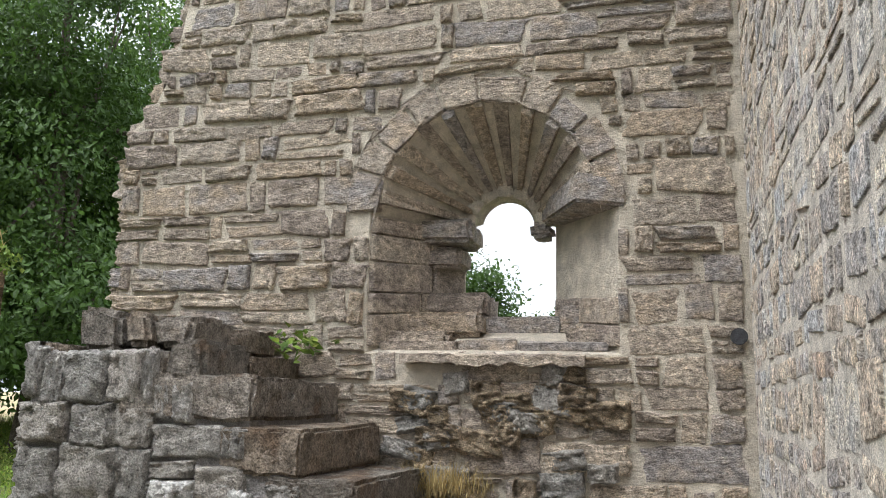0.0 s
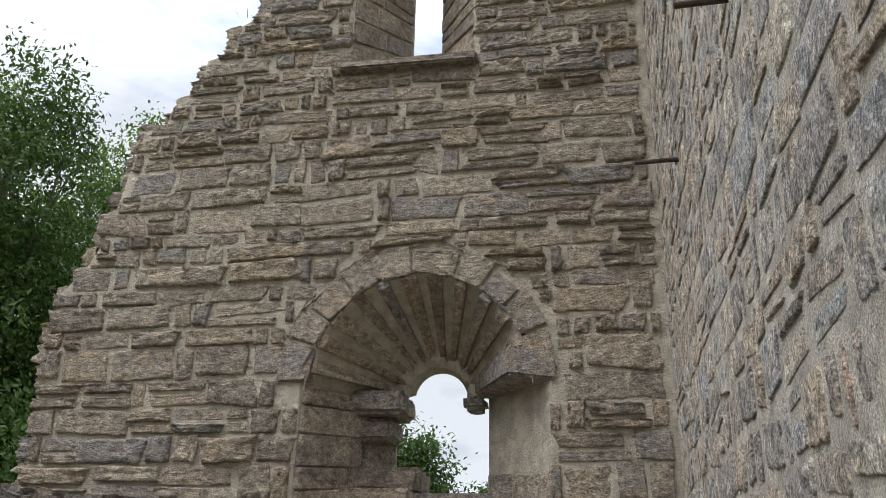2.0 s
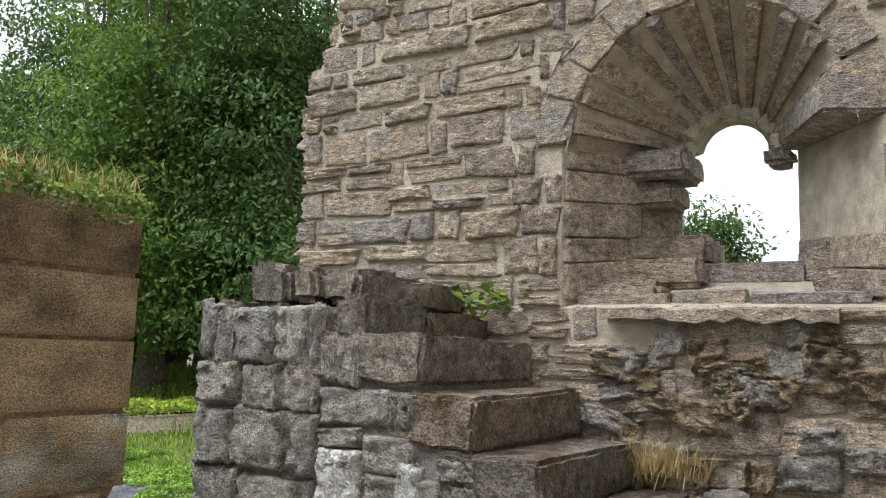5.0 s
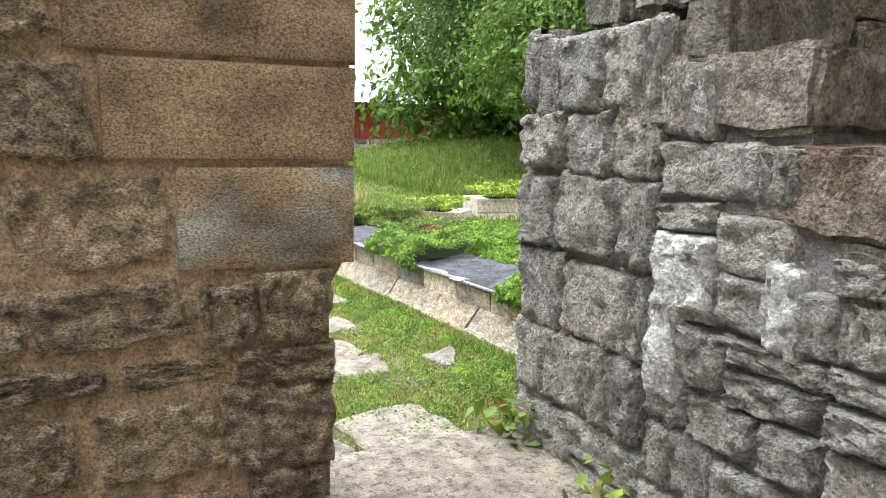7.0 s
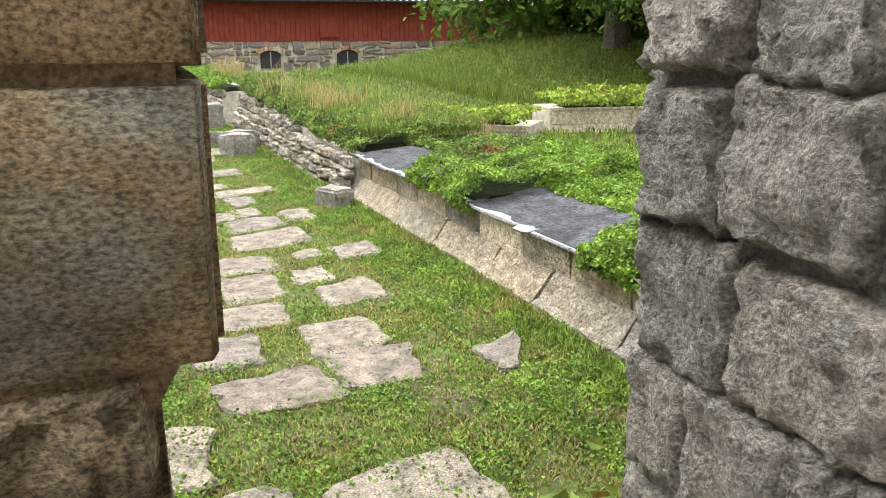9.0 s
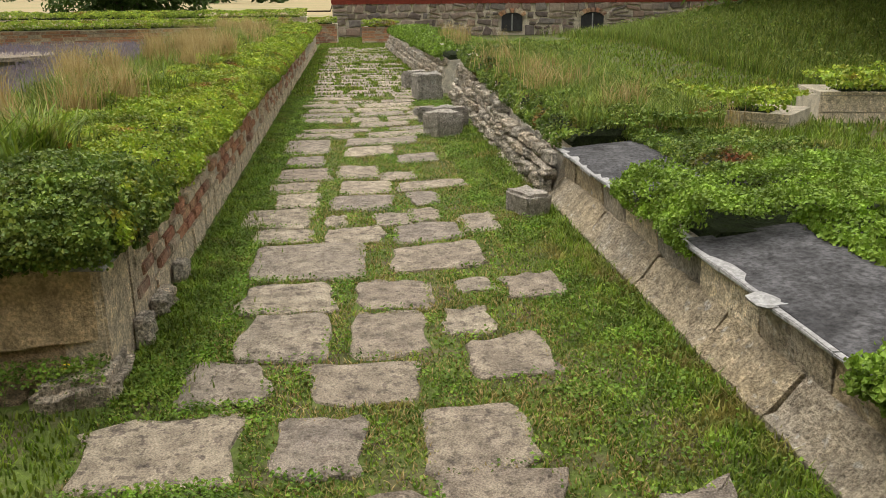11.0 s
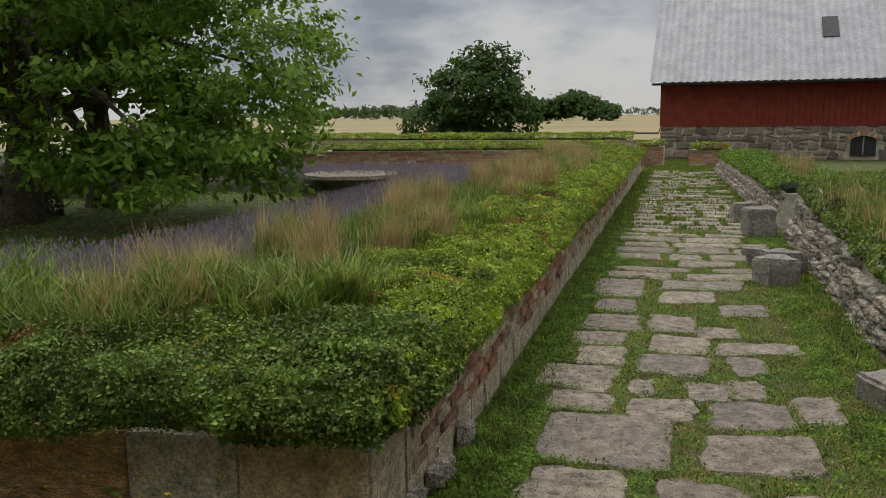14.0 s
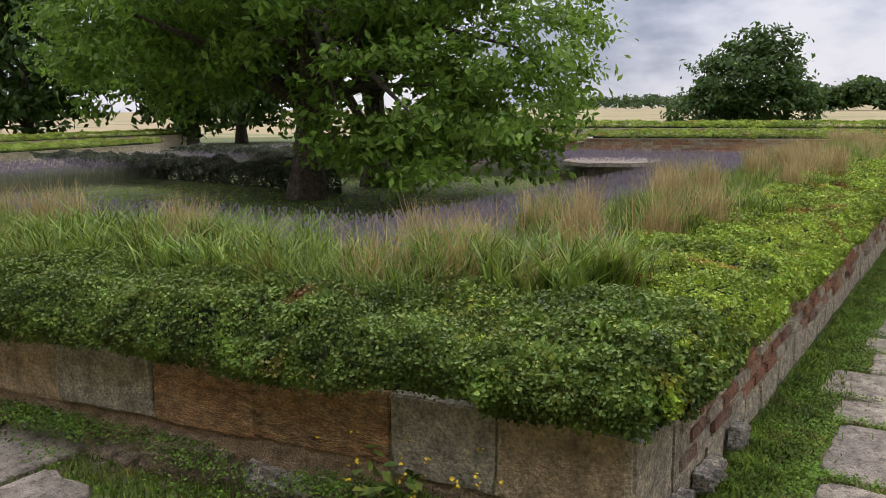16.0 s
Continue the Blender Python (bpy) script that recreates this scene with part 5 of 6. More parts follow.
u, v = scatter(340000, off_slabs, g1, (-2.3, 9.0, 0.02, 2.3))
thin = g1.random(len(u)) < np.clip(1.15 - u / 11, 0.25, 1) * np.where((v > 0.25) & (v < 1.7), np.clip(0.5 + 0.45 * np.sin(u * 7.3 + 2 * np.sin(v * 5.1)) * np.cos(v * 6.7 + u * 1.9), 0.3, 1), 1.0)
u, v = u[thin], v[thin]
p = uv_world(u, v, np.zeros(len(u)))
p[:, 2] = ground_z(p[:, 0], p[:, 1]) - 0.005
p = p[~((p[:, 0] > -3.72))]
blades(p, 0.024, 0.0065, 1.1, GRASS, "grass", "short green grass between the flagstones", "grass", seed=3)
pv = (p[:, 0] - AO.x) * AN.x + (p[:, 1] - AO.y) * AN.y
mid = g1.random(len(p)) < np.where((pv > 0.3) & (pv < 1.75), 0.5, 0.07)
blades(p[mid] + [0.004, 0.003, 0.0], 0.026, 0.006, 1.1, STRAW, "dry_grass", "dry brown grass and moss between the flagstones", "grass", seed=33)
u, v = scatter(50000, off_slabs, g1, (9.0, 27.0, 0.02, 2.2))
blades(uv_world(u, v, np.zeros(len(u))), 0.05, 0.014, 0.7, GRASS, "grass", "short green grass along the alley", "grass", seed=4)
p = np.stack([g1.uniform(-5.75, -3.7, 50000), g1.uniform(-4, 2.4, 50000), np.zeros(50000)], 1)
p = p[(p[:, 0] < -3.66)]
keep = ~((p[:, 0] > -5.5) & (p[:, 0] < -5.05) & (p[:, 1] > -0.6) & (p[:, 1] < 0.0)) & ~((p[:, 0] > -5.28) & (p[:, 0] < -4.8) & (p[:, 1] > 0.12) & (p[:, 1] < 0.48))
blades(p[keep], 0.032, 0.008, 0.8, GRASS, "grass", "short green grass before the bed", "grass", seed=6)

# lush grass at the foot of both walls, and leafy weeds
u = np.concatenate([g1.uniform(-0.2, 9, 16000), g1.uniform(-2.2, 7.5, 8000)])
v = np.concatenate([np.abs(g1.normal(0, 0.13, 16000)) + 0.03, 2.24 - np.abs(g1.normal(0, 0.12, 8000))])
p = uv_world(u, v, 0 * u)
p[:, 2] = ground_z(p[:, 0], p[:, 1]) - 0.005
p = p[p[:, 0] < -3.75]
blades(p, 0.055, 0.007, 1.1, GRASS, "wall_foot_grass", "longer grass growing along the foot of the walls", "grass", seed=35)
cu, cv = g1.uniform(-2.2, 9, 1500), np.where(g1.random(1500) < 0.5, g1.uniform(0.03, 0.5, 1500), g1.uniform(0.4, 2.2, 1500))
u = (cu[:, None] + g1.normal(0, 0.075, (1500, 80))).ravel()
v = (cv[:, None] + g1.normal(0, 0.06, (1500, 80))).ravel()
keep = off_slabs(u, v) & (v > 0.02) & (v < 2.24)
u, v = u[keep], v[keep]
p = uv_world(u, v, 0 * u)
p[:, 2] = ground_z(p[:, 0], p[:, 1]) + g1.uniform(0.006, 0.04, len(u))
p = p[p[:, 0] < -3.8]
u = p[:, 0]
clover = part("clover", leaves_mesh("clover", p, np.tile([0, 0, 1.0], (len(u), 1)), 0.0115, g1, 1.2, 0.0, 0.6), CLOVER)
tagged(clover, "small patches of green clover in the grass", "clover", kind="stuff")

# moss and weeds on the footing before the bed
n = 26000
a, d = g1.uniform(0.0, 6.0, n), np.abs(g1.normal(0, 0.12, n)) + 0.01
keep = np.sin(a * 5.3) * np.cos(a * 2.1 + d * 9) + g1.normal(0, 0.4, n) > -0.15
a, d = a[keep], d[keep]
p = np.array(corner)[None] + a[:, None] * np.array(FRONT_D)[None] + d[:, None] * np.array(FRONT_N)[None]
p[:, 2] = np.where(d < 0.2, 0.11, 0.05) + g1.uniform(-0.03, 0.035, len(a))
moss = part("moss", leaves_mesh("moss", p, np.tile([0, 0, 1.0], (len(a), 1)), 0.011, g1, 1.3, 0.0, 0.7), CLOVER)
tagged(moss, "green moss and small weeds on the bed's footing", "moss", kind="stuff")

# right-hand plateau
x, y = g1.uniform(-26, -4.0, 90000), g1.uniform(4.9, 17, 90000)
p = np.stack([x, y, ground_z(x, y)], 1)
vv = (p[:, 0] - AO.x) * AN.x + (p[:, 1] - AO.y) * AN.y
p = p[(vv > 3.15) & (p[:, 0] < -3.9)]
blades(p, 0.09, 0.016, 0.8, GRASS, "grass", "rough green grass behind the wall", "grass", seed=8)
x, y = g1.normal(-20, 4.5, 60000), g1.normal(11.5, 3.2, 60000)
p = np.stack([x, y, ground_z(x, y)], 1)
vv = (p[:, 0] - AO.x) * AN.x + (p[:, 1] - AO.y) * AN.y
p = p[vv > 7.2]
blades(p, 0.3, 0.013, 0.8, TALLGRASS, "tall_grass", "tall green grass on the mound", "grass", seed=9)
cx, cy = g1.uniform(-27, -9, 420), g1.uniform(9.8, 14.5, 420)
x = (cx[:, None] + g1.normal(0, 0.22, (420, 70))).ravel()
y = (cy[:, None] + g1.normal(0, 0.22, (420, 70))).ravel()
p = np.stack([x, y, ground_z(x, y) + np.repeat(g1.uniform(0.1, 0.42, 420), 70) * g1.uniform(0.1, 1, len(x))], 1)
weeds = part("weeds", leaves_mesh("weeds", p, np.tile([0.3, -0.3, 0.8], (len(x), 1)), 0.035, g1, 1.8, 0.2, 0.7), TALLGRASS)
tagged(weeds, "clumps of leafy green weeds on the meadow", "weeds", kind="stuff")
u, v = scatter(16000, lambda a, b: np.full(len(a), True), g1, (2.6, 8, 2.5, 3.6))
blades(uv_world(u, v, 0.5 + 0.04 * (u - 2.6)), 0.17, 0.006, 0.9, TALLGRASS, "tall_grass", "long thin grass on the wall top", "grass", seed=10)

u, v = scatter(50000, lambda a, b: (a - 0.13 * b > 3.3), g1, (0, 17, -13, -1.8))
blades(uv_world(u, v, 0.0 * u), 0.04, 0.032, 0.9, LAWN, "lawn_grass", "mown green lawn under the trees", "grass", seed=12)
u, v = scatter(42000, lambda a, b: np.full(len(a), True), g1, (-2.2, 7.5, 2.75, 5.2))
keep = ~((u > -1.3) & (u < 0.4) & (v < 3.25)) & ~((u > 1.7) & (u < 2.55) & (v < 3.25))
pp = uv_world(u[keep], v[keep], 0 * u[keep])
pp[:, 2] = np.maximum(ground_z(pp[:, 0], pp[:, 1]), np.where(v[keep] < 3.2, 0.33, 0))
blades(pp, 0.1, 0.007, 0.9, GRASS, "grass", "rough grass behind the plinth wall", "grass", seed=13)
tu, tv = [], []
for _ in range(34):
    n = int(g1.integers(40, 90))
    cu, cv = g1.uniform(2.5, 13), g1.uniform(2.5, 4.2)
    tu.append(cu + g1.normal(0, 0.1, n))
    tv.append(cv + g1.normal(0, 0.1, n))
u, v = np.concatenate(tu), np.concatenate(tv)
blades(uv_world(u, v, np.where(v < 3.2, np.clip(0.5 + 0.04 * (u - 2.6), 0.5, 0.68), 0.25)), 0.3, 0.006, 0.8, STRAW, "straw_tufts", "dry grass tufts on the wall top", "grass", seed=14)

# long green leaves arching over the bed's front
g4 = np.random.default_rng(91)
cu, cv = g4.uniform(0.25, 1.3, 120), g4.uniform(-7.5, -0.35, 120)
u = (cu[:, None] + g4.normal(0, 0.05, (120, 55))).ravel()
v = (cv[:, None] + g4.normal(0, 0.05, (120, 55))).ravel()
blades(uv_world(u + v * 0.13, v, 0.66 + 0 * u), 0.27, 0.011, 1.3, GRASS, "grass_tufts", "arching tufts of bright green grass in the bed", "grass", seed=92)

# tufts in the bed
tuft_u, tuft_v = [], []
g2 = np.random.default_rng(21)
for _ in range(95):
    if g2.random() < 0.5:
        cu, cv = g2.uniform(0.4, 1.4), g2.uniform(-8, -0.5)
    else:
        cu, cv = g2.uniform(0.5, 19), g2.uniform(-2.0, -0.55)
    n = int(g2.integers(70, 190))
    tuft_u.append(cu + g2.normal(0, 0.09, n))
    tuft_v.append(cv + g2.normal(0, 0.09, n))
u, v = np.concatenate(tuft_u), np.concatenate(tuft_v)
u = u + np.where(u < 2.2, v * 0.13, 0)
blades(uv_world(u, v, 0.56 + 0 * u), 0.32, 0.009, 1.0, TALLGRASS, "grass_tufts", "tufts of long green grass in the bed", "grass", seed=22)
tuft_u, tuft_v = [], []
for _ in range(56):
    if g2.random() < 0.36:
        cu, cv = g2.uniform(0.5, 1.6), g2.uniform(-8, -0.5)
    else:
        cu, cv = g2.uniform(1, 19.5), g2.uniform(-1.9, -0.5)
    n = int(g2.integers(110, 300))
    tuft_u.append(cu + g2.normal(0, 0.07, n))
    tuft_v.append(cv + g2.normal(0, 0.07, n))
u, v = np.concatenate(tuft_u), np.concatenate(tuft_v)
u = u + np.where(u < 2.4, v * 0.13, 0)
blades(uv_world(u, v, 0.58 + 0 * u), 0.42, 0.006, 0.6, STRAW, "straw_tufts", "dry straw-coloured grass tufts in the bed", "grass", seed=23)
u, v = scatter(19000, lambda a, b: np.full(len(a), True), g2, (0.3, 1.6, -9, -0.4))
u = u + v * 0.13
blades(uv_world(u, v, 0.6 + 0 * u), 0.11, 0.008, 0.8, TALLGRASS, "bed_grass", "green grass and herbs in the bed", "grass", seed=24)
u, v = scatter(26000, lambda a, b: np.full(len(a), True), g2, (0.3, 20, -2.0, -0.6))
blades(uv_world(u, v, 0.5 + 0 * u), 0.2, 0.009, 0.8, TALLGRASS, "bed_grass", "green grass and herbs along the bed", "grass", seed=25)


def lavender(name, n, f, bx, z, seed):
    """Lavender: grey-green stems with small flower spikes."""
    g = np.random.default_rng(seed)
    u, v = scatter(n, f, g, bx)
    p = uv_world(u, v, z + 0 * u)
    bed_ = blades(p, 0.36, 0.007, 0.5, LAV_LEAF, name, "lavender in purple bloom", "lavender", seed=seed)
    tips = p + np.stack([g.normal(0, 0.05, len(u)), g.normal(0, 0.05, len(u)), 0.36 * g.uniform(0.75, 1.25, len(u))], 1)
    part("flowers", leaves_mesh("flowers", tips, np.tile([0, 0.3, 0.3], (len(u), 1)), 0.02, g, 2.6, -2.5), LAVENDER, bed_)
    return bed_


lavender("lavender", 42000, lambda a, b: (a - b * 0.13 > 1.75) & (a - b * 0.13 < 3.4), (-2, 5, -10, -1.2), 0.2, 31)
lavender("lavender", 52000, lambda a, b: np.full(len(a), True), (2.2, 15, -3.7, -1.3), 0.1, 32)
lavender("lavender", 14000, lambda a, b: np.full(len(a), True), (12.5, 16, -9, -3.8), 0.05, 33)
lavender("lavender", 16000, lambda a, b: np.full(len(a), True), (4, 16, -17, -13.5), 0.05, 34)

for k, (a, b) in enumerate((((8.4, -8.6), (9.4, -18.0)), ((12.0, -9.0), (12.6, -17.0)))):
    sedum_bank("lavender_bushes", line(alley(*a, 0.0), alley(*b, 0.0), 8), 1.1, 0.5, 0.42, 3600, 0.036, LAV_BUSH, "clipped row of dark lavender bushes past the lawn", 36 + k, 1, 0.12, False)

# ---------------------------------------------------------------- trees
walnut = tree("walnut_tree", (-13.2, -6.5, 0.0), 4.6, [(0, 0, 4.6, 4.1, 4.1, 2.9), (0.7, 2.5, 1.45, 1.5, 1.5, 1.15), (0.4, 2.2, 1.3, 1.2, 1.2, 0.95), (-0.4, 3.6, 1.8, 1.5, 1.5, 1.2), (0.0, 3.2, 1.5, 1.3, 1.3, 1.0), (1.2, -1.7, 2.3, 1.8, 1.8, 1.0), (0.9, -3.4, 2.9, 1.7, 1.7, 1.2), (2.4, 0.4, 3.0, 1.8, 1.8, 1.1), (1.4, -2.0, 3.3, 2.2, 2.2, 1.3), (-2, 2.2, 2.6, 2.2, 2.2, 1.7), (0, -0.3, 6.8, 3.1, 3.1, 2.3)],
              760, 100, 0.072, LEAF, "spreading walnut tree with low hanging branches on the lawn", 41, 0.28, 0.3, 0.2, shell=0.6, limbs=34)
tree("walnut_tree", (-15.4, -7.0, 0.0), 4.6, [(0, 0, 4.8, 2.8, 2.8, 2.4)], 320, 80, 0.07, LEAF, "second walnut tree behind on the lawn", 42, 0.24, 0.8, 0.42, shell=0.55, limbs=14)
tree("field_tree", (-47.5, -9.5, -1.0), 3.6, [(0, 0, 3.7, 2.7, 2.7, 2.1), (0.5, 1.6, 2.4, 1.7, 1.9, 1.6), (-0.4, -2.2, 2.2, 1.7, 1.8, 1.5), (0, 0.6, 5.2, 1.5, 1.7, 1.0)], 330, 34, 0.17, LEAF_D,
     "dark round tree standing beyond the garden", 43, 0.25, 0.4, 0.33, shell=0.6)
WOOD = "trees at the wood's edge"
wood = [(-11.4, 12.8, 11.6, 2.5), (-14.4, 12.2, 11.5, 2.8), (-15.4, 15.6, 13.0, 3.2), (-18.8, 13.6, 12.5, 3.4), (-19.6, 17.5, 14.5, 3.6), (-22.5, 21.0, 11.0, 3.4), (-11.0, 17.5, 12.0, 3.0), (-12.8, 18.6, 13.5, 3.4), (-17.5, 22.5, 13.5, 3.8)]
for k, (x, y, h, r_) in enumerate(wood):
    tree("woodland_tree", (x, y, float(ground_z(x, y))), h * 0.85,
         [(0, 0, h * 0.42, r_, r_, h * 0.30), (0.3, -0.4, h * 0.68, r_ * 0.75, r_ * 0.75, h * 0.22), (0, 0.2, h * 0.88, r_ * 0.4, r_ * 0.4, h * 0.14), (0.6, -1.0, h * 0.22, r_ * 0.85, r_ * 0.85, h * 0.14)],
         760, 58, 0.07, LEAF_W if k % 3 else LEAF_D, "tall leafy broadleaf tree at the edge of the wood", 50 + k, 0.26, 0.6, 0.27, shell=0.5, limbs=14, parent_group=WOOD)
tree("woodland_tree", (-24.3, 15.1, 0.5), 8.5, [(0, 0, 4.5, 3.6, 3.6, 3.0), (0, 0, 7.2, 2.6, 2.6, 2.2), (1, -2.0, 2.0, 2.2, 2.2, 1.7), (0.8, 1.6, 1.5, 2.6, 2.6, 1.6)], 560, 36, 0.15, LEAF_W, "broadleaf tree behind the grassy mound", 61, 0.25, 0.5, 0.42, limbs=12, parent_group=WOOD)
tree("woodland_tree", (-21.0, 17.8, 0.6), 8.0, [(0, 0, 3.6, 3.6, 3.6, 3.2), (0, 0, 7.0, 2.6, 2.6, 2.2)], 400, 36, 0.15, LEAF_D, "dark broadleaf tree behind the grassy mound", 62, 0.25, 0.5, 0.42, limbs=12, parent_group=WOOD)
tree("window_tree", (-3.6, 15.5, 0.0), 3.0, [(0, 0, 2.4, 1.0, 1.0, 1.5), (-0.1, 0, 3.5, 0.7, 0.8, 0.8), (-0.9, 0, 2.4, 1.1, 1.0, 1.6)], 420, 60, 0.06, LEAF_D, "leafy young tree seen through the window", 63, 0.1, 0.4, 0.22)
tree("window_tree", (-2.15, 15.0, 0.0), 2.6, [(0, 0, 1.8, 0.6, 0.6, 0.8), (0.3, 0, 2.7, 0.3, 0.3, 0.5)], 110, 50, 0.06, LEAF_D, "leafy shrub seen through the window", 64, 0.07, 0.4, 0.22)
for k, (x, y, s) in enumerate(((-24, -24, 3.0), (-29, -27, 3.4), (-20, -29, 3.2))):
    tree("background_tree", (x, y, 0), 5.5, [(0, 0, 3.6, s, s, 3.0), (0, 0, 6.2, s * 0.7, s * 0.7, 2.0)], 300, 32, 0.19, LEAF_D, "dark tree at the far end of the garden", 70 + k, 0.25, 0.4, 0.45)


def woods(name, cx, cy, length, depth, h, n, seed):
    g = np.random.default_rng(seed)
    c = np.stack([g.normal(0, depth, n), g.uniform(-length, length, n), g.uniform(0.1, 1, n) ** 0.7 * h], 1)
    c[:, 2] *= 0.6 + 0.4 * np.cos(c[:, 1] / length * 1.4) + 0.15 * np.sin(c[:, 1] * 0.21)
    p = (c[:, None] + g.normal(0, h * 0.09, (n, 12, 3))).reshape(-1, 3) + [cx, cy, -1.7]
    ob = part(name, leaves_mesh(name, p, np.tile([0.4, 0, 0.8], (len(p), 1)), h * 0.13, g, 1.3), LEAF_D)
    tagged(ob, "dark distant belt of trees beyond the fields", "woods", kind="stuff")


woods("distant_woods", -420, -72, 26, 6, 12, 700, 81)
woods("distant_woods", -800, -330, 110, 14, 12, 900, 82)
woods("distant_woods", -1500, 60, 420, 20, 13, 1200, 83)
woods("distant_woods", -1500, -700, 420, 20, 13, 1200, 84)
woods("distant_bushes", -70, -14, 5, 1.5, 1.3, 200, 85)

# ---------------------------------------------------------------- barn
barn = thing("barn", "red wooden barn on a fieldstone base under a grey corrugated roof", "barn", at=(-36, 10, 0))
BX = -32.5


def barn_part(name, bm, mat, parent=None, label=""):
    ob = part(name, bm, mat, parent or barn, label)
    if parent is None:
        ob.matrix_basis = Matrix.Translation((36, -10, 0))
    return ob


bm = bmesh.new()
box(bm, BX - 9, BX - 0.05, 1.5, 34, -0.8, 1.15)
barn_part("stone_base", bm, MORTAR)
bm = bmesh.new()
box(bm, BX - 9.03, BX - 0.02, 1.47, 34.03, 1.15, 2.8)
barn_part("red_wall", bm, RED_WALL)
bm = bmesh.new()
box(bm, -0.017, 0.017, -0.085, 0.085, 0, 1.63, 0.004)
board_me = bpy.data.meshes.new("board")
bm.to_mesh(board_me)
bm.free()
board_me.materials.append(RED_WALL)
y = 1.58
while y < 34:
    ob = part("board", board_me, None, barn)
    ob.matrix_basis = Matrix.Translation((36 + BX - 0.012, y - 10, 1.12))
    y += 0.18
FIELD = [stone_mesh("fieldstone", 7, 6, 0.2, 0.34) for _ in range(8)]
FIELDM = material("fieldstone", [(0.20, 0.13, 0.11), (0.34, 0.24, 0.19), (0.26, 0.23, 0.21), (0.14, 0.11, 0.10), (0.38, 0.30, 0.24)], grain=30, stain=3, bump=0.5, stain_amount=0.3)
OPEN = ((7.38, 8.11), (10.2, 11.0), (14.0, 14.8), (17.5, 18.3))
for x, zc, w, h in courses(1.5, 16.0, 0.0, 1.15, 0.2, 0.36, 0.25, 0.62, lambda a, b, c, d: not any(o[0] - 0.16 < a < o[1] + 0.16 and b < 0.95 for o in OPEN), 0.07):
    ob = part("fieldstone", FIELD[int(rng.integers(8))], FIELDM, barn)
    ob.matrix_basis = Matrix.Translation((36, -10, 0)) @ pose(BX - 0.05, x, zc, 0, rng.normal(0, 8), 90) @ Matrix.Diagonal((w, 0.05, h, 1))
for y0, y1 in OPEN:
    bm = bmesh.new()
    pts = [(y0, 0.18), (y1, 0.18), (y1, 0.66)] + [((y0 + y1) / 2 + (y1 - y0) / 2 * math.cos(a), 0.66 + 0.14 * math.sin(a)) for a in np.linspace(0.3, math.pi - 0.3, 7)] + [(y0, 0.66)]
    f = bm.faces.new([bm.verts.new((BX - 0.03, yy, zz)) for yy, zz in pts])
    e = bmesh.ops.extrude_face_region(bm, geom=[f])
    for v in e["geom"]:
        if isinstance(v, bmesh.types.BMVert):
            v.co.x += 0.03
    bmesh.ops.recalc_face_normals(bm, faces=bm.faces)
    win = barn_part("window", bm, DARK, None, "small arched cellar window with dark shutters")
    bm = bmesh.new()
    box(bm, BX - 0.01, BX + 0.025, (y0 + y1) / 2 - 0.02, (y0 + y1) / 2 + 0.02, 0.18, 0.76, 0)
    part("window_frame", bm, ZINC, win)
    for k in range(7):
        a = math.pi * (0.12 + 0.76 * (k + 0.5) / 7)
        bm = bmesh.new()
        box(bm, -0.06, 0.06, -0.06, 0.06, -0.03, 0.12, 0.01)
        for v in bm.verts:
            v.co = pose(BX, (y0 + y1) / 2 + 0.42 * math.cos(a), 0.63 + 0.2 * math.sin(a), math.degrees(a) - 90, 0, 0) @ v.co
        part("arch_brick", bm, BRICK, win)
bm = bmesh.new()
box(bm, BX, BX + 0.06, 9.57, 10.3, 1.25, 2.0, 0.01)
barn_part("hatch", bm, RED_WALL, None, "faded red wooden hatch")
bm = bmesh.new()
ys = np.arange(1.15, 34.5, 0.06)
rings = []
for k, yy in enumerate(ys):
    o = 0.012 * math.cos(k * math.pi / 2) * 1.6
    rings.append([bm.verts.new((BX + 0.5, yy, 2.58 + o)), bm.verts.new((BX - 4.5, yy, 6.9 + o)), bm.verts.new((BX - 9.6, yy, 2.5 + o))])
for a, b in zip(rings, rings[1:]):
    bm.faces.new((a[0], b[0], b[1], a[1]))
    bm.faces.new((a[1], b[1], b[2], a[2]))
barn_part("roof", bm, ROOF)
bm = bmesh.new()
box(bm, BX - 0.02, BX + 0.5, 1.2, 34.4, 2.5, 2.56, 0.01)
barn_part("eaves_board", bm, DARK)
bm = bmesh.new()
for v in [bm.verts.new(c) for c in ((BX + 0.02, 1.47, 2.6), (BX - 9.03, 1.47, 2.6), (BX - 4.5, 1.47, 6.7))]:
    pass
bm.faces.new(bm.verts)
barn_part("gable", bm, RED_WALL)
for yy in (6.5, 11.6):
    bm = bmesh.new()
    box(bm, BX - 1.95, BX - 1.1, yy, yy + 0.5, -0.015, 0.02, 0.01)
    for v in bm.verts:
        v.co.z += 2.60 + (BX + 0.5 - v.co.x) * 0.864
    barn_part("roof_light", bm, DARK, None, "dark roof light")
# pipe and rail by the barn
bm = bmesh.new()
tube(bm, [(-33.0, -1.0, 0.9), (-33.0, 1.4, 0.9), (-33.0, 1.5, 1.15)], [0.03, 0.03, 0.03], 6)
tube(bm, [(-33.0, -1.0, 0.0), (-33.0, -1.0, 0.9)], [0.03, 0.03], 6)
ob = part("metal_rail", bm, IRON)
tagged(ob, "thin dark metal rail beside the barn", "rail")
bm = bmesh.new()
box(bm, -60, -52, 0.5, 5.0, -1.62, -1.5, 0.05)
ob = part("pond", bm, SNOWWHITE)
tagged(ob, "pale strip of still water behind the barn", "water", kind="structure")

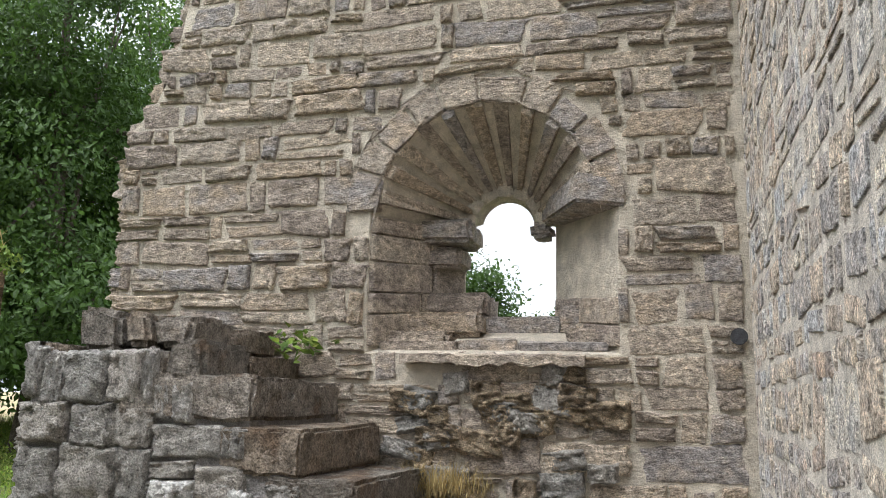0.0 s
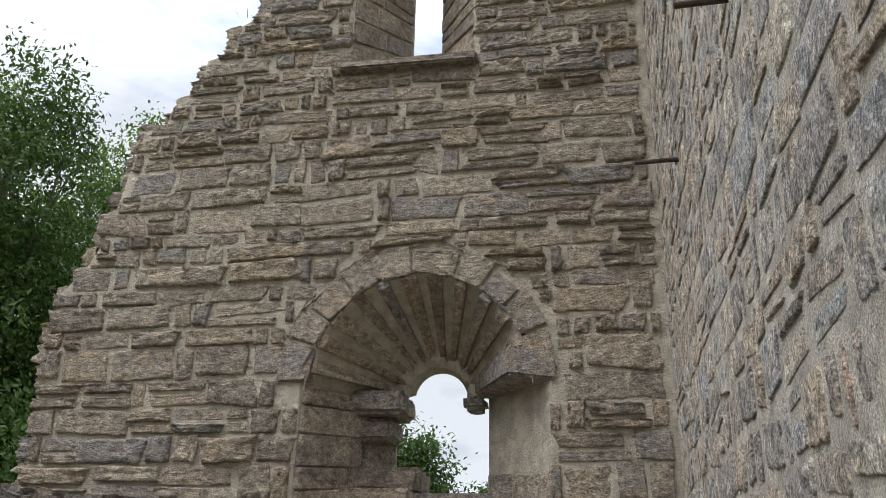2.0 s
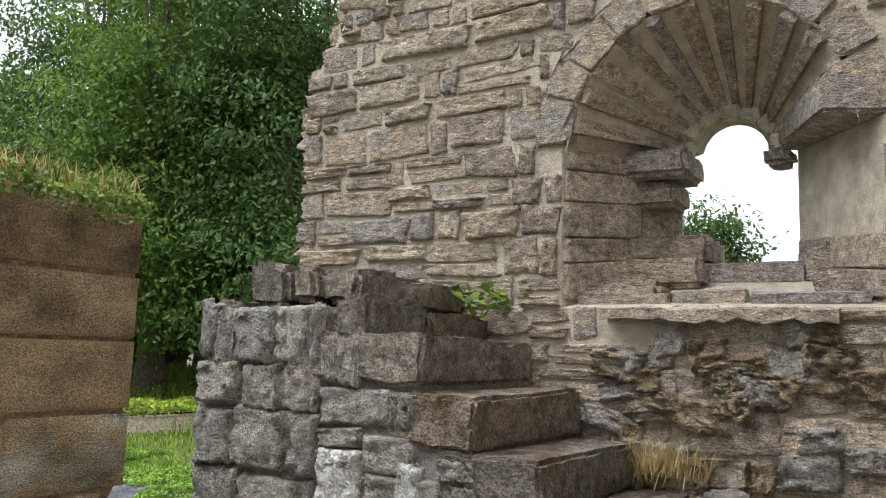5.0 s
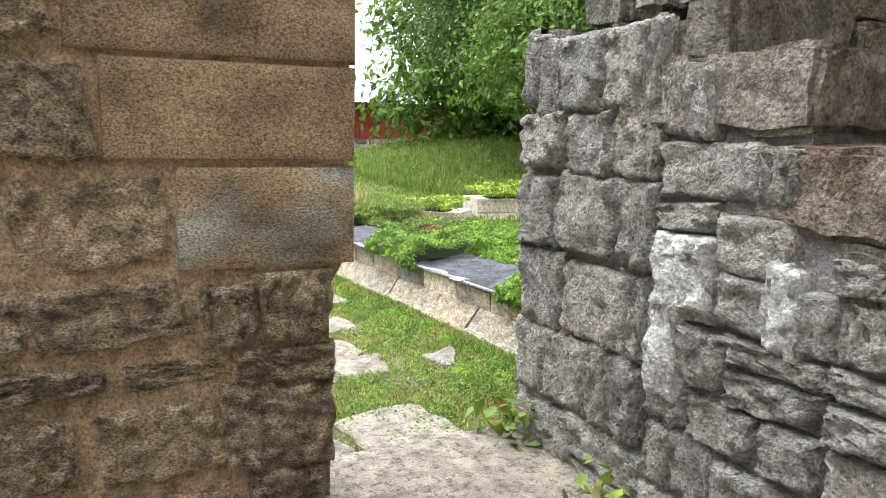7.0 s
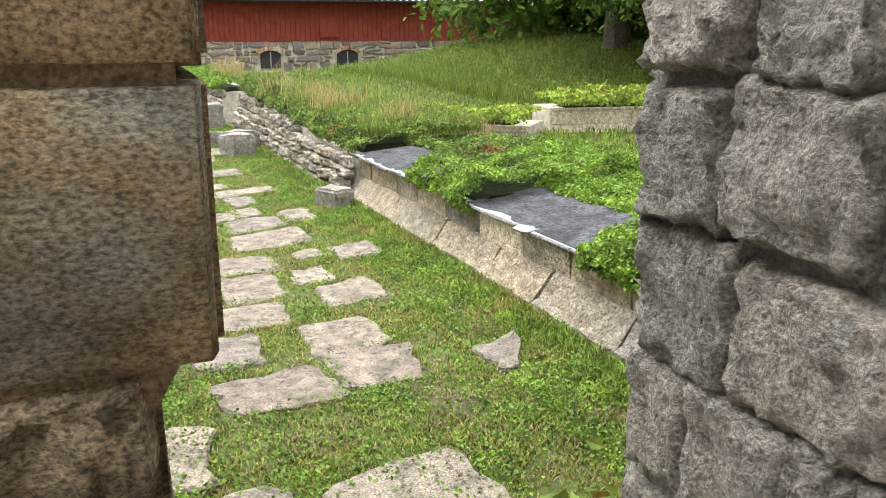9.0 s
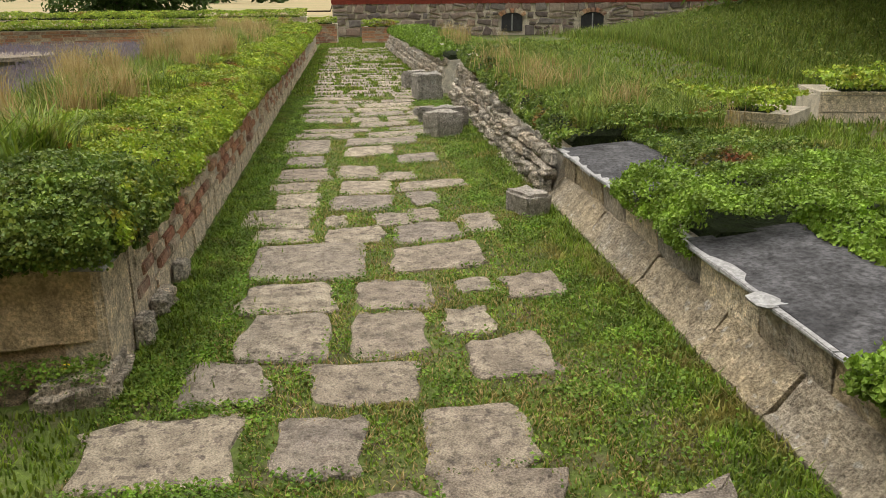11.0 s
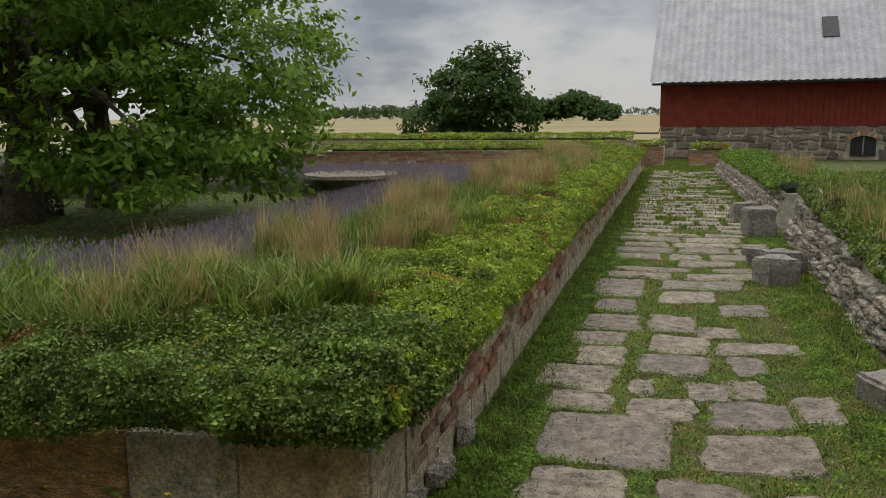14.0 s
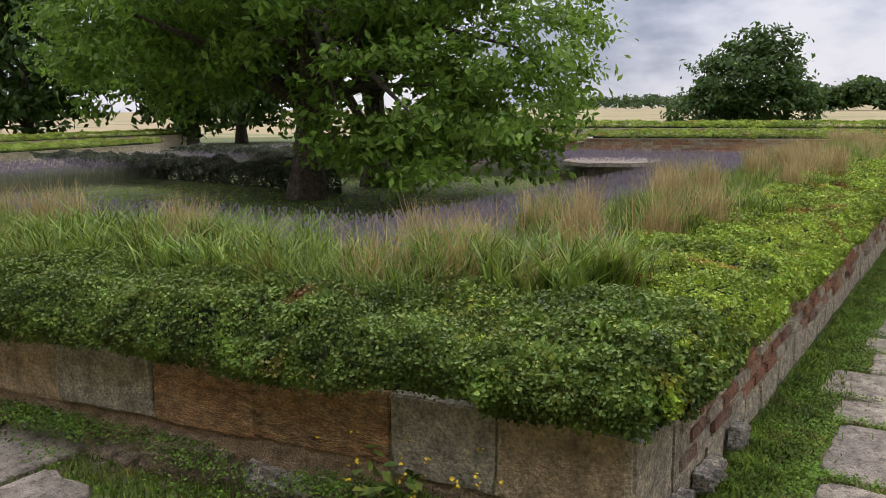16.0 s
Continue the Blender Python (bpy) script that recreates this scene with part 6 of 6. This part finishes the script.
# ---------------------------------------------------------------- stone table, blocks and small things
well = thing("stone_table", "round stone slab on stacked stone courses in the garden", "stone table", at=(-18.6, -3.6, 0))
bm = bmesh.new()
bmesh.ops.create_cone(bm, cap_ends=True, segments=28, radius1=0.95, radius2=0.93, depth=0.07)
for v in bm.verts:
    v.co += Vector(noise.noise_vector(v.co * 3)) * 0.02
top = part("slab", bm, SLAB, well)
top.matrix_basis = pose(0, 0, 0.405)
for k in range(5):
    bm = bmesh.new()
    box(bm, -0.5, 0.5, -0.5, 0.5, 0.072 * k, 0.072 * k + 0.066, 0.012, 0.02)
    ob = part("stone_course", bm, GREY, well)
    ob.matrix_basis = pose(0, 0, 0, 0, 0, 15 * k)

BLOCKS = [((-8.2, 4.3), 0.3, 0.2, 0.14, 25), ((-16.2, 3.8), 0.34, 0.34, 0.28, 5), ((-14.7, 3.95), 0.36, 0.36, 0.36, 8), ((-11.9, 4.05), 0.34, 0.26, 0.22, 40), ((-12.4, 3.9), 0.3, 0.24, 0.16, -20),
          ((-11.4, 3.95), 0.3, 0.3, 0.25, 30), ((-12.9, 3.85), 0.35, 0.25, 0.1, 10)]
for (x, y), w, d, h, rz in BLOCKS:
    bm = bmesh.new()
    box(bm, -w / 2, w / 2, -d / 2, d / 2, -0.02, h, 0.02, 0.025)
    bmesh.ops.subdivide_edges(bm, edges=[e for e in bm.edges if e.calc_length() > 0.12], cuts=2, use_grid_fill=True)
    for v in bm.verts:
        v.co += Vector(noise.noise_vector(v.co * 8)) * 0.02
    ob = part("stone_block", bm, GREY)
    ob.matrix_basis = pose(x, y, float(ground_z(x, y)), 0, 0, rz)
    tagged(ob, "loose weathered grey stone block in the grass", "stone block", group="loose stone blocks")

# turf on the jamb wall and plants in the masonry
g3 = np.random.default_rng(77)
p = np.stack([g3.uniform(-3.55, -2.84, 9000), g3.uniform(-3, 2.95, 9000), 0 * np.zeros(9000)], 1)
p[:, 2] = 2.14 + 0.05 * g3.random(9000)
half = g3.random(9000) < 0.45
turf = blades(p[half], 0.12, 0.006, 1.2, TALLGRASS, "wall_turf", "turf of green and dry grass on the wall top", "grass", seed=78)
dry = blades(p[~half], 0.11, 0.005, 1.5, STRAW, "wall_turf", "dry grass on the wall top", "grass", seed=79)
sedum_bank("turf_cushion", line((-2.86, 2.95, 2.1), (-2.86, -3.0, 2.17), 8), 0.6, 0.09, 0.1, 2600, 0.02, SEDUM, "mossy turf edge on the wall top", 80, -1, 0.03)
for name, at, n, size, label in (("ledge_plant", (-2.35, 5.0, 1.86), 60, 0.05, "green seedling on the stair's top"), ("weed", (-3.5, 3.9, 0.12), 60, 0.045, "green weeds at the foot of the jamb"),
                                 ("weed", (-2.75, 3.85, 0.1), 50, 0.04, "green weeds by the threshold"), ("weed", (-5.75, 1.55, 0.12), 60, 0.04, "yellow-flowered weeds at the footing")):
    pos = np.array(at) + g3.normal(0, 1, (n, 3)) * [0.09, 0.07, 0.05] + [0, 0, 0.05]
    ob = part(name, leaves_mesh(name, pos, np.tile([0, 0, 1.0], (n, 1)), size, g3, 1.8), SEDUM)
    tagged(ob, label, "plant", kind="stuff")
YELLOW = material("yellow_petals", [(0.75, 0.52, 0.03), (0.80, 0.60, 0.05)], rough=0.6, bump=0.1, stain_amount=0.15, leafy=0.3)
pos = np.array((-5.72, 1.75, 0.0)) + np.stack([g3.normal(0, 0.06, 26), g3.normal(0, 0.28, 26), g3.uniform(0.16, 0.36, 26)], 1)
stalks = blades(pos * [1, 1, 0] + [0, 0, 0.02], 0.26, 0.005, 0.5, TALLGRASS, "ragwort", "yellow-flowered weeds at the footing of the bed", "plant", seed=95)
part("flowers", leaves_mesh("flowers", np.repeat(pos, 4, 0) + g3.normal(0, 0.008, (104, 3)), np.tile([0, 0, 1.0], (104, 1)), 0.014, g3, 1.1), YELLOW, stalks)
p = np.array([-1.4, 5.05, 1.0]) + g3.normal(0, 1, (500, 3)) * [0.14, 0.08, 0.03]
blades(p, 0.16, 0.005, 1.0, STRAW, "stair_grass", "dry grass growing on the stair", "grass", seed=90)
p = np.array([-2.65, 5.4, 5.92]) + g3.normal(0, 1, (160, 3)) * [0.07, 0.1, 0.01]
blades(p, 0.1, 0.005, 1.0, TALLGRASS, "wall_grass", "small tuft of grass on the broken wall", "grass", seed=91)
